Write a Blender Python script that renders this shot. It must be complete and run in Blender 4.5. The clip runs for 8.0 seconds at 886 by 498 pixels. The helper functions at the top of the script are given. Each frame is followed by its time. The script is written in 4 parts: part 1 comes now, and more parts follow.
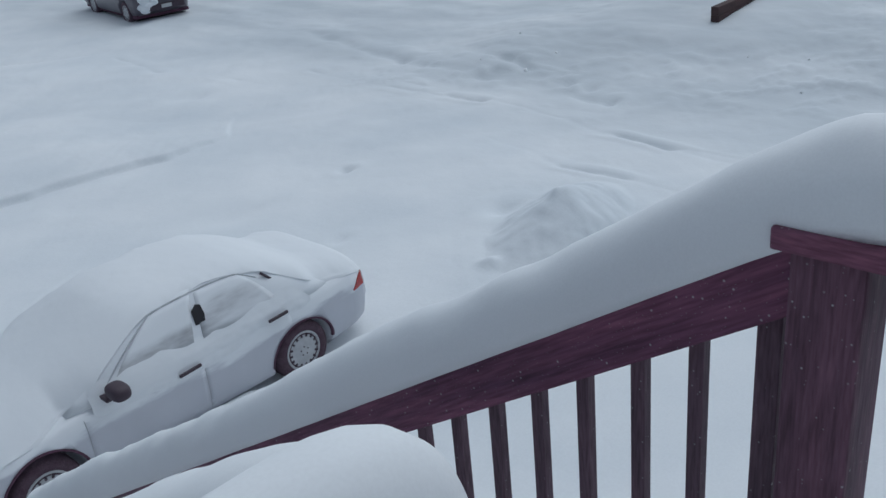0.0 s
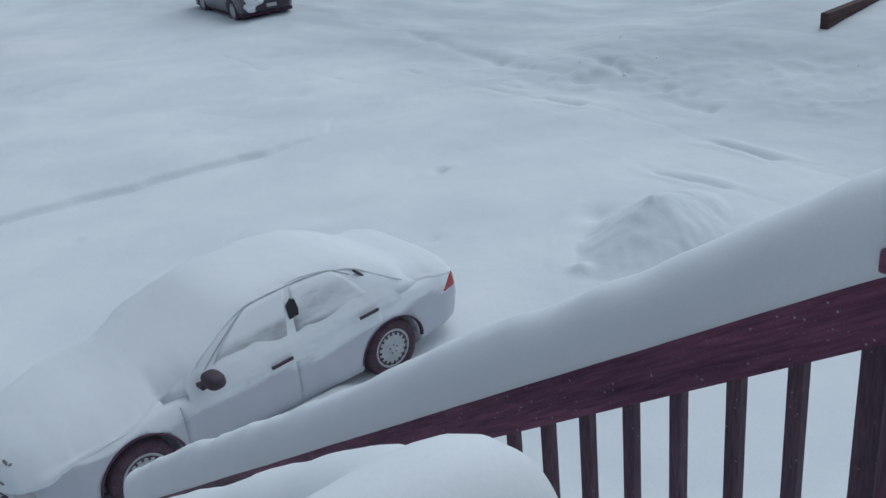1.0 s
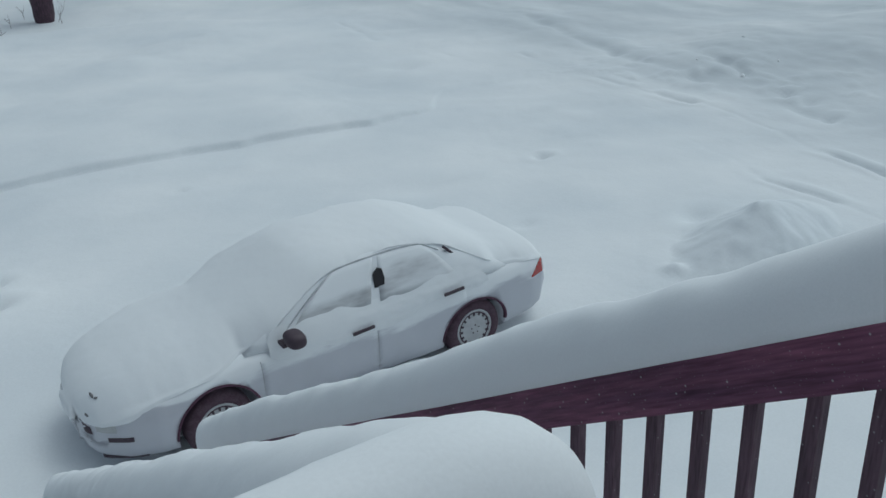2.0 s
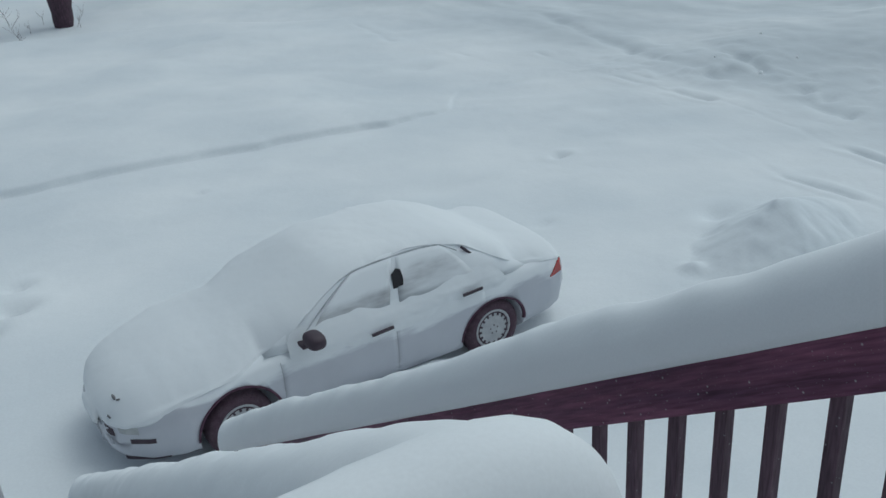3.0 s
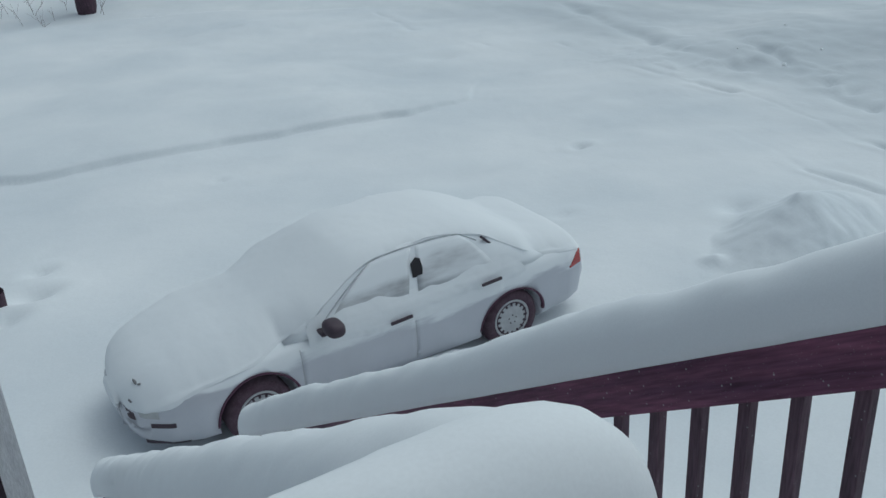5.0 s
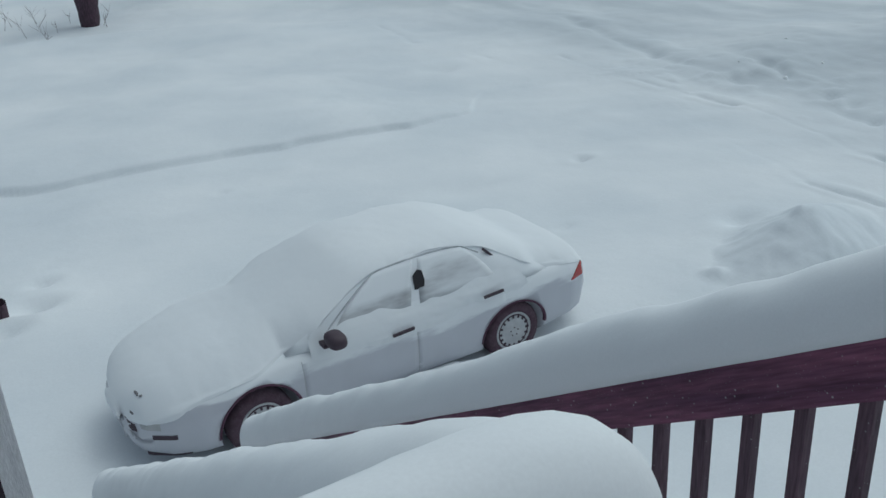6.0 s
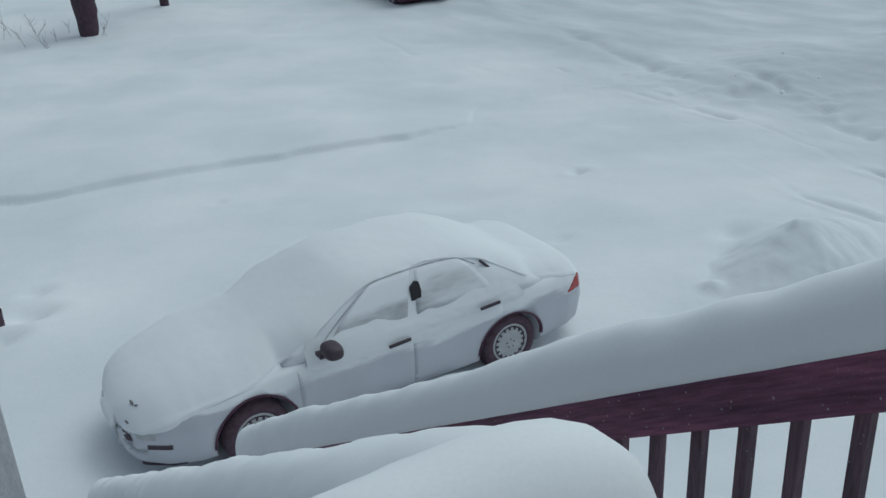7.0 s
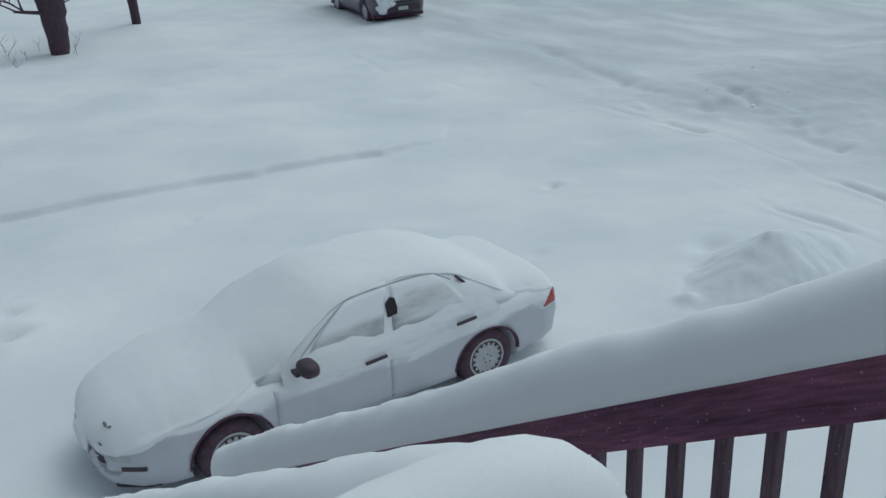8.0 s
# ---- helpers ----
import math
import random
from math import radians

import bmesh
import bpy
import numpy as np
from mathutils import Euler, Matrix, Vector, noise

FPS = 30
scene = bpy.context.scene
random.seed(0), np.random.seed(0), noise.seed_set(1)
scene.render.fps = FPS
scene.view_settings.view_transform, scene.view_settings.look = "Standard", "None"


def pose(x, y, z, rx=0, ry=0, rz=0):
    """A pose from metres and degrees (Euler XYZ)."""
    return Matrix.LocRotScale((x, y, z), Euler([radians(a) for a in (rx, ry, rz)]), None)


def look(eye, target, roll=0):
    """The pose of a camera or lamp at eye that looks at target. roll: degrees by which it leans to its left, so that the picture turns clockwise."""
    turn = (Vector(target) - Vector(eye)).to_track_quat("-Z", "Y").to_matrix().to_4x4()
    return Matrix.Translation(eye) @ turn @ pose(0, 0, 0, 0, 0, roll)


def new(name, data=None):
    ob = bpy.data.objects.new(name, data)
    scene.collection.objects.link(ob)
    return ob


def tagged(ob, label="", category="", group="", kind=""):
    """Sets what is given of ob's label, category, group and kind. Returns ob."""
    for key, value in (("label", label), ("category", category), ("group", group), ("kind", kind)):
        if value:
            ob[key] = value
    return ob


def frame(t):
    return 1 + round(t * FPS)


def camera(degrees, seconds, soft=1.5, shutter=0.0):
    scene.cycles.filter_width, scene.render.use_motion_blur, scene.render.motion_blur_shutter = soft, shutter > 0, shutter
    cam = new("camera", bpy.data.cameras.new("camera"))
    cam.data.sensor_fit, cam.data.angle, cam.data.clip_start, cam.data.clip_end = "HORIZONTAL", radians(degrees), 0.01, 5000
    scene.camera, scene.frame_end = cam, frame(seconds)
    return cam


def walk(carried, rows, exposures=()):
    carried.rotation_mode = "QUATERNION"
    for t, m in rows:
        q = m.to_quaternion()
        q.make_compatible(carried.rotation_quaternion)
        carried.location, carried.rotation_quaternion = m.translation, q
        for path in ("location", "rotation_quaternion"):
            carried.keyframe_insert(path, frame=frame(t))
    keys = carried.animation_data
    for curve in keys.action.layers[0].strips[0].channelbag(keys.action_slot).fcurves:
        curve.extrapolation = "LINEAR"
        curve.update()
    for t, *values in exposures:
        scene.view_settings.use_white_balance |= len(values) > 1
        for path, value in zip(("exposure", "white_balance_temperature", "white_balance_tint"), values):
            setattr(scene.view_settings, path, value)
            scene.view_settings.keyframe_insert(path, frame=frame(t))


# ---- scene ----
cam = camera(50.0, 8.0)
PATH = [
    (0, (-4.813, -6.852, 5.156), (-3.529, -5.574, 4.308), -5.6),
    (0.5, (-4.829, -6.85, 5.168), (-3.626, -5.502, 4.311), -5.8),
    (1, (-4.831, -6.853, 5.177), (-3.681, -5.442, 4.349), -6.0),
    (1.5, (-4.786, -6.838, 5.144), (-3.74, -5.354, 4.307), -3.1),
    (2, (-4.777, -6.838, 5.135), (-3.794, -5.316, 4.287), -2.7),
    (3.5, (-4.792, -6.843, 5.15), (-3.842, -5.299, 4.306), -3.7),
    (4, (-4.78, -6.829, 5.135), (-3.825, -5.288, 4.291), -3.5),
    (4.5, (-4.793, -6.835, 5.142), (-3.873, -5.288, 4.27), -3.7),
    (6, (-4.816, -6.844, 5.151), (-3.897, -5.279, 4.311), -3.4),
    (6.5, (-4.82, -6.846, 5.149), (-3.89, -5.284, 4.315), -3.0),
    (7, (-4.824, -6.851, 5.153), (-3.893, -5.282, 4.335), -2.9),
    (7.5, (-4.818, -6.848, 5.149), (-3.86, -5.287, 4.344), -2.9),
    (8, (-4.817, -6.846, 5.149), (-3.835, -5.294, 4.359), -2.9),
]
LOOKS = [  # seconds, stops, kelvin, tint
    (0.0, -0.82, 5700, 4), (1.1, -0.80, 5600, 2), (1.8, -0.83, 5800, -2), (8.0, -0.81, 5800, -2),
]
walk(cam, [(t, look(eye, target, roll)) for t, eye, target, roll in PATH], LOOKS)

# ---------------------------------------------------------------- light
SUN_ELEV, SUN_AZ = 59.0, 80.0      # degrees; azimuth clockwise from +y
world = bpy.data.worlds.new("overcast_sky")
scene.world = world
world.use_nodes = True
wn = world.node_tree
wn.nodes.clear()
sky = wn.nodes.new("ShaderNodeTexSky")
sky.sky_type = "NISHITA"
sky.sun_disc = False
sky.sun_elevation = radians(SUN_ELEV)
sky.sun_rotation = radians(SUN_AZ)
sky.dust_density = 4.0
soft_sky = wn.nodes.new("ShaderNodeHueSaturation")
soft_sky.inputs["Saturation"].default_value = 0.38
wbg = wn.nodes.new("ShaderNodeBackground")
wbg.inputs["Strength"].default_value = 0.153
wout = wn.nodes.new("ShaderNodeOutputWorld")
wn.links.new(sky.outputs[0], soft_sky.inputs["Color"])
wn.links.new(soft_sky.outputs[0], wbg.inputs["Color"])
wn.links.new(wbg.outputs[0], wout.inputs["Surface"])

sun_data = bpy.data.lights.new("sun", "SUN")
sun_data.energy, sun_data.angle, sun_data.color = 0.42, radians(90), (1.0, 0.97, 0.93)
sun = new("sun", sun_data)
a, e = radians(SUN_AZ), radians(SUN_ELEV)
sun.matrix_world = look((20 * math.sin(a) * math.cos(e), 20 * math.cos(a) * math.cos(e), 20 * math.sin(e)), (0, 0, 0))


# ---------------------------------------------------------------- materials
def material(name, colour, rough=0.6, metal=0.0, second=None, scale=4.0, amount=0.5, bump=0.0, bump_scale=60.0,
             stretch=(1, 1, 1), pitch=0.0, coat=0.0, fine=0.0, fine_scale=120.0, space="Object"):
    """Two colours mixed by coarse noise, fine grain on top, bump."""
    m = bpy.data.materials.new(name)
    m.use_nodes = True
    nt = m.node_tree
    bsdf = nt.nodes["Principled BSDF"]
    bsdf.inputs["Roughness"].default_value = rough
    bsdf.inputs["Metallic"].default_value = metal
    bsdf.inputs["Coat Weight"].default_value = coat
    if space == "World":
        co = nt.nodes.new("ShaderNodeNewGeometry").outputs["Position"]
    else:
        co = nt.nodes.new("ShaderNodeTexCoord").outputs["Object"]
    mp = nt.nodes.new("ShaderNodeMapping")
    mp.inputs["Scale"].default_value = stretch
    if pitch:
        turn = nt.nodes.new("ShaderNodeMapping")
        turn.inputs["Rotation"].default_value = (radians(pitch), 0, 0)
        nt.links.new(co, turn.inputs["Vector"])
        co = turn.outputs[0]
    nt.links.new(co, mp.inputs["Vector"])
    n1 = nt.nodes.new("ShaderNodeTexNoise")
    n1.inputs["Scale"].default_value, n1.inputs["Detail"].default_value = scale, 5
    nt.links.new(mp.outputs[0], n1.inputs["Vector"])
    ramp = nt.nodes.new("ShaderNodeMapRange")
    ramp.inputs["From Min"].default_value, ramp.inputs["From Max"].default_value = 0.5 - amount / 2, 0.5 + amount / 2
    nt.links.new(n1.outputs["Fac"], ramp.inputs["Value"])
    mix = nt.nodes.new("ShaderNodeMix")
    mix.data_type = "RGBA"
    mix.inputs["A"].default_value = (*colour, 1)
    mix.inputs["B"].default_value = (*(second or colour), 1)
    nt.links.new(ramp.outputs[0], mix.inputs["Factor"])
    out = mix.outputs["Result"]
    n2 = nt.nodes.new("ShaderNodeTexNoise")
    n2.inputs["Scale"].default_value, n2.inputs["Detail"].default_value = fine_scale, 3
    nt.links.new(mp.outputs[0], n2.inputs["Vector"])
    if fine:
        mr = nt.nodes.new("ShaderNodeMapRange")
        mr.inputs["From Min"].default_value, mr.inputs["From Max"].default_value = 0.3, 0.7
        mr.inputs["To Min"].default_value, mr.inputs["To Max"].default_value = 1 - fine, 1 + fine
        nt.links.new(n2.outputs["Fac"], mr.inputs["Value"])
        mul = nt.nodes.new("ShaderNodeVectorMath")
        mul.operation = "SCALE"
        nt.links.new(out, mul.inputs[0])
        nt.links.new(mr.outputs[0], mul.inputs["Scale"])
        out = mul.outputs[0]
    nt.links.new(out, bsdf.inputs["Base Color"])
    if bump:
        n3 = nt.nodes.new("ShaderNodeTexNoise")
        n3.inputs["Scale"].default_value, n3.inputs["Detail"].default_value = bump_scale, 4
        nt.links.new(mp.outputs[0], n3.inputs["Vector"])
        bp = nt.nodes.new("ShaderNodeBump")
        bp.inputs["Strength"].default_value = 1.0
        bp.inputs["Distance"].default_value = bump
        nt.links.new(n3.outputs["Fac"], bp.inputs["Height"])
        nt.links.new(bp.outputs[0], bsdf.inputs["Normal"])
    return m


def snow_over(m, level, width, scale=5.0, spread=0.25, tint=(0.84, 0.87, 0.90), squash=2.2):
    """Wind-blown snow stuck to a surface above a ragged level."""
    nt = m.node_tree
    bsdf = nt.nodes["Principled BSDF"]
    under = bsdf.inputs["Base Color"].links[0].from_socket
    geo = nt.nodes.new("ShaderNodeNewGeometry")
    sep = nt.nodes.new("ShaderNodeSeparateXYZ")
    nt.links.new(geo.outputs["Position"], sep.inputs[0])
    nz = nt.nodes.new("ShaderNodeTexNoise")
    nz.inputs["Scale"].default_value, nz.inputs["Detail"].default_value, nz.inputs["Roughness"].default_value = scale, 4, 0.5
    long = nt.nodes.new("ShaderNodeMapping")
    long.inputs["Scale"].default_value = (0.55, 1.0, squash)
    nt.links.new(geo.outputs["Position"], long.inputs["Vector"])
    nt.links.new(long.outputs[0], nz.inputs["Vector"])
    mad = nt.nodes.new("ShaderNodeMath")
    mad.operation = "MULTIPLY_ADD"
    mad.inputs[1].default_value = spread
    nt.links.new(nz.outputs["Fac"], mad.inputs[0])
    nt.links.new(sep.outputs["Z"], mad.inputs[2])
    mr = nt.nodes.new("ShaderNodeMapRange")
    mr.interpolation_type = "SMOOTHSTEP"
    mr.inputs["From Min"].default_value, mr.inputs["From Max"].default_value = level + spread / 2 - width, level + spread / 2 + width
    nt.links.new(mad.outputs[0], mr.inputs["Value"])
    mix = nt.nodes.new("ShaderNodeMix")
    mix.data_type = "RGBA"
    mix.inputs["B"].default_value = (*tint, 1)
    nt.links.new(under, mix.inputs["A"])
    nt.links.new(mr.outputs[0], mix.inputs["Factor"])
    nt.links.new(mix.outputs["Result"], bsdf.inputs["Base Color"])
    for socket, bare, covered in (("Metallic", bsdf.inputs["Metallic"].default_value, 0.0),
                                  ("Roughness", bsdf.inputs["Roughness"].default_value, 0.8)):
        r = nt.nodes.new("ShaderNodeMapRange")
        r.inputs["To Min"].default_value, r.inputs["To Max"].default_value = bare, covered
        nt.links.new(mr.outputs[0], r.inputs["Value"])
        nt.links.new(r.outputs[0], bsdf.inputs[socket])
    return m


SNOW = material("snow", (0.86, 0.885, 0.905), 0.75, second=(0.80, 0.835, 0.87), scale=0.7, amount=0.6, bump=0.0014, bump_scale=18, fine=0.02,
                fine_scale=240, space="World")
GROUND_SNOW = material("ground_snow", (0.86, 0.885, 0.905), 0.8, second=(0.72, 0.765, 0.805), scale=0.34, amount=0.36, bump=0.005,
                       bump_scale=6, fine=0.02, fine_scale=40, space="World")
def greyer_snow(m, x0, x1, colour, most):
    """Greyer snow in noise patches, fading in from x0 to x1 and on beyond."""
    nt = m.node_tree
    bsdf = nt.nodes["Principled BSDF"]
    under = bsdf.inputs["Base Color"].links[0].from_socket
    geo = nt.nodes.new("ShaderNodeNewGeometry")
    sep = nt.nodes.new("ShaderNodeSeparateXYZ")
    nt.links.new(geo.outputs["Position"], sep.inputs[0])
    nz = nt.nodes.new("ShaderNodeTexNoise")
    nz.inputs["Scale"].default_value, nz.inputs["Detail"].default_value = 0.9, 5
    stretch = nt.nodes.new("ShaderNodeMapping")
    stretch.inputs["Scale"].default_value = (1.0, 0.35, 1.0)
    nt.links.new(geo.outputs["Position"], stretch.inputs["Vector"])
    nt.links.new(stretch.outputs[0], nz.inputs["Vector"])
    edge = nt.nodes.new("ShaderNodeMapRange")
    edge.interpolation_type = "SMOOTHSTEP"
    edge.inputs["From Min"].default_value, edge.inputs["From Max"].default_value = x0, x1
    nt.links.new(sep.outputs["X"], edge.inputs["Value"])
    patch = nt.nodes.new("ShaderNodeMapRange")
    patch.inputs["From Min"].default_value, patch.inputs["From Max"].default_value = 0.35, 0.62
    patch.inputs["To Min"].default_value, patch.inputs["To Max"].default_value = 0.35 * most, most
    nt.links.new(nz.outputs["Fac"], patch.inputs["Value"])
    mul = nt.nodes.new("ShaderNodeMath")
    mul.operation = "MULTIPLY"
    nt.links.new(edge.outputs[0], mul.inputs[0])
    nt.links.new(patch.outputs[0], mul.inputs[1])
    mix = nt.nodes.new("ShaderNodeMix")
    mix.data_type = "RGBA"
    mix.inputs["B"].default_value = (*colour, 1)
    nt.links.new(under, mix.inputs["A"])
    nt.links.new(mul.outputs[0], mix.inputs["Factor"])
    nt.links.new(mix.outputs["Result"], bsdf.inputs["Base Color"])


greyer_snow(GROUND_SNOW, 6.0, 10.5, (0.56, 0.605, 0.645), 0.85)
STAIN = material("stained_wood", (0.219, 0.090, 0.147), 0.5, second=(0.094, 0.044, 0.080), scale=7, amount=0.36, bump=0.002, bump_scale=30,
                 stretch=(3, 0.22, 3), pitch=33.7, fine=0.3, fine_scale=45, space="World")
STAIN_LEVEL = material("stained_level_wood", (0.209, 0.088, 0.134), 0.5, second=(0.110, 0.053, 0.086), scale=7, amount=0.45, bump=0.002, bump_scale=30,
                       stretch=(0.5, 0.5, 3.5), fine=0.3, fine_scale=45, space="World")
STAIN_POST = material("stained_post_wood", (0.193, 0.101, 0.141), 0.55, second=(0.110, 0.064, 0.090), scale=9, amount=0.5, bump=0.002, bump_scale=30,
                      stretch=(3, 3, 0.3), fine=0.3, fine_scale=45, space="World")
BALUSTER = material("stained_baluster_wood", (0.163, 0.104, 0.135), 0.55, second=(0.078, 0.055, 0.072), scale=12, amount=0.5, bump=0.001,
                    stretch=(3, 3, 0.3), fine=0.25, fine_scale=60, space="World")
GREY_WOOD = material("weathered_pale_paint", (0.86, 0.87, 0.88), 0.7, second=(0.72, 0.73, 0.75), scale=9, amount=0.4, bump=0.002, bump_scale=40,
                     stretch=(4, 4, 0.35), fine=0.15, space="World")
# assumed tone of the unseen wall, kept pale for bounce light
UNSEEN_WALL = material("unseen_wall_grey", (0.68, 0.68, 0.69), 0.7, second=(0.60, 0.60, 0.62), scale=3, bump=0.001)
PAINT = snow_over(material("silver_car_paint", (0.575, 0.59, 0.645), 0.45, 0.1, second=(0.525, 0.54, 0.59), scale=3, coat=0.25, fine=0.06, fine_scale=900), 0.68, 0.045, scale=3.0, spread=0.40)
FROST = snow_over(material("frosted_side_glass", (0.54, 0.565, 0.59), 0.5, 0.0, second=(0.16, 0.16, 0.18), scale=2.6, amount=0.30,
                           stretch=(0.9, 1, 3.2)), 0.97, 0.28, scale=3.0, spread=0.85, squash=2.4)
GLASS_DARK = material("dark_glass", (0.02, 0.018, 0.024), 0.15, second=(0.03, 0.028, 0.034), scale=5)
TRIM = material("black_trim", (0.046, 0.028, 0.044), 0.6, second=(0.065, 0.045, 0.06), scale=12, fine=0.2)
RUBBER = material("frosted_rubber", (0.40, 0.42, 0.45), 0.8, second=(0.62, 0.64, 0.67), scale=7, amount=0.3)
SEAM = material("door_gap", (0.50, 0.515, 0.54), 0.8, second=(0.36, 0.375, 0.40), scale=8)
ARCH = material("wheel_well_liner", (0.12, 0.052, 0.09), 0.9, second=(0.075, 0.036, 0.06), scale=9, fine=0.3)
TYRE = material("tyre_rubber", (0.070, 0.036, 0.056), 0.9, second=(0.11, 0.075, 0.095), scale=16, fine=0.3, bump=0.002)
RIM = material("silver_wheel_cover", (0.55, 0.56, 0.58), 0.4, 0.3, second=(0.42, 0.43, 0.45), scale=14)
RED = material("red_lamp_lens", (0.42, 0.018, 0.016), 0.2, second=(0.28, 0.012, 0.012), scale=20, coat=0.5)
WHITE_LENS = material("clear_lamp_lens", (0.5, 0.51, 0.52), 0.2, second=(0.4, 0.41, 0.42), scale=20, coat=0.5)
SUV_PAINT = snow_over(material("dark_car_paint", (0.075, 0.066, 0.088), 0.35, 0.2, second=(0.10, 0.09, 0.115), scale=3, coat=0.5), 1.05, 0.1, spread=0.5)
SUV_GLASS = material("dark_van_glass", (0.02, 0.02, 0.024), 0.12, second=(0.03, 0.03, 0.034), scale=3)
BARK = material("bark", (0.105, 0.058, 0.085), 0.9, second=(0.052, 0.035, 0.044), scale=9, amount=0.4, bump=0.02, bump_scale=14, stretch=(3, 3, 0.6), fine=0.3,
                fine_scale=30)
TIMBER = material("brown_timber", (0.085, 0.045, 0.045), 0.8, second=(0.05, 0.028, 0.03), scale=5, amount=0.4, bump=0.006, bump_scale=20, stretch=(0.4, 2, 2),
                  fine=0.25)
CONCRETE = material("dark_concrete", (0.20, 0.20, 0.21), 0.9, second=(0.14, 0.14, 0.15), scale=3)


def flecks(m, scale=48.0, most=0.17):
    """Small pale snow flecks painted into a surface's colour, of uneven size."""
    nt = m.node_tree
    bsdf = nt.nodes["Principled BSDF"]
    under = bsdf.inputs["Base Color"].links[0].from_socket
    geo = nt.nodes.new("ShaderNodeNewGeometry")
    cells = nt.nodes.new("ShaderNodeTexVoronoi")
    cells.inputs["Scale"].default_value = scale
    nt.links.new(geo.outputs["Position"], cells.inputs["Vector"])
    sep = nt.nodes.new("ShaderNodeSeparateColor")
    nt.links.new(cells.outputs["Color"], sep.inputs[0])
    size = nt.nodes.new("ShaderNodeMapRange")
    size.inputs["From Min"].default_value, size.inputs["From Max"].default_value = 0.45, 1.0
    size.inputs["To Min"].default_value, size.inputs["To Max"].default_value = -0.02, most
    nt.links.new(sep.outputs[0], size.inputs["Value"])
    near = nt.nodes.new("ShaderNodeMath")
    near.operation = "SUBTRACT"
    nt.links.new(size.outputs[0], near.inputs[0])
    nt.links.new(cells.outputs["Distance"], near.inputs[1])
    spot = nt.nodes.new("ShaderNodeMapRange")
    spot.inputs["From Min"].default_value, spot.inputs["From Max"].default_value = 0.0, 0.14
    spot.inputs["To Max"].default_value = 0.60
    nt.links.new(near.outputs[0], spot.inputs["Value"])
    mix = nt.nodes.new("ShaderNodeMix")
    mix.data_type = "RGBA"
    mix.inputs["B"].default_value = (0.80, 0.83, 0.86, 1)
    nt.links.new(under, mix.inputs["A"])
    nt.links.new(spot.outputs[0], mix.inputs["Factor"])
    nt.links.new(mix.outputs["Result"], bsdf.inputs["Base Color"])


for wood in (STAIN, STAIN_LEVEL, STAIN_POST, BALUSTER):
    wood.node_tree.nodes["Principled BSDF"].inputs["Specular IOR Level"].default_value = 0.15
    flecks(wood)
    flecks(wood, 110.0, 0.20)


# ---------------------------------------------------------------- builders
def mesh_of(bm, name):
    me = bpy.data.meshes.new(name)
    bmesh.ops.recalc_face_normals(bm, faces=bm.faces)
    bm.to_mesh(me)
    bm.free()
    return me


def part(name, bm, mat, parent=None, label="", smooth=False):
    """One mesh object, under a thing or a part if one is given."""
    me = mesh_of(bm, name) if isinstance(bm, bmesh.types.BMesh) else bm
    if not me.materials:
        me.materials.append(mat)
    if smooth:
        me.polygons.foreach_set("use_smooth", [True] * len(me.polygons))
    ob = new(name, me)
    if parent:
        ob.parent = parent
    if label:
        ob["label"] = label
    return ob


def thing(name, at, label, category, group="", kind=""):
    ob = new(name)
    ob.empty_display_size = 0.1
    ob.location = at
    return tagged(ob, label, category, group, kind)


def add_box(bm, lo, hi, bevel=0.0, m=None):
    g = bmesh.ops.create_cube(bm, size=1.0)
    vs = g["verts"]
    lo, hi = Vector(lo), Vector(hi)
    for v in vs:
        v.co = Vector(((lo[i] + hi[i]) / 2 + v.co[i] * (hi[i] - lo[i]) for i in range(3)))
    if m:
        bmesh.ops.transform(bm, matrix=m, verts=vs)
    if bevel:
        es = {ed for v in vs for ed in v.link_edges}
        bmesh.ops.bevel(bm, geom=list(es), offset=bevel, segments=2, affect="EDGES", profile=0.6)
    return bm


def box(lo, hi, bevel=0.0, m=None):
    return add_box(bmesh.new(), lo, hi, bevel, m)


def loft(rings, cap=True, closed=True):
    """A skin over rings of points, all with the same count."""
    bm = bmesh.new()
    rows = [[bm.verts.new(p) for p in ring] for ring in rings]
    n = len(rows[0])
    for r0, r1 in zip(rows, rows[1:]):
        for i in range(n if closed else n - 1):
            j = (i + 1) % n
            bm.faces.new((r0[i], r0[j], r1[j], r1[i]))
    if cap:
        bm.faces.new(rows[0])
        bm.faces.new(rows[-1])
    return bm


TABLE = np.random.RandomState(7).rand(256, 256)


def vnoise(x, y, seed=0):
    """Smooth lattice noise of arrays, 0 to 1."""
    x, y = np.asarray(x, float) + 37.3 * seed, np.asarray(y, float) - 19.7 * seed
    xi, yi = np.floor(x).astype(int), np.floor(y).astype(int)
    fx, fy = x - xi, y - yi
    fx, fy = fx * fx * (3 - 2 * fx), fy * fy * (3 - 2 * fy)
    g = lambda i, j: TABLE[(xi + i) % 256, (yi + j) % 256]
    return (g(0, 0) * (1 - fx) + g(1, 0) * fx) * (1 - fy) + (g(0, 1) * (1 - fx) + g(1, 1) * fx) * fy


def fbm(x, y, octaves=4, seed=0):
    total, amp, norm = 0, 1.0, 0
    for o in range(octaves):
        total = total + amp * vnoise(np.asarray(x) * 2**o, np.asarray(y) * 2**o, seed + o)
        norm += amp
        amp *= 0.5
    return total / norm - 0.5


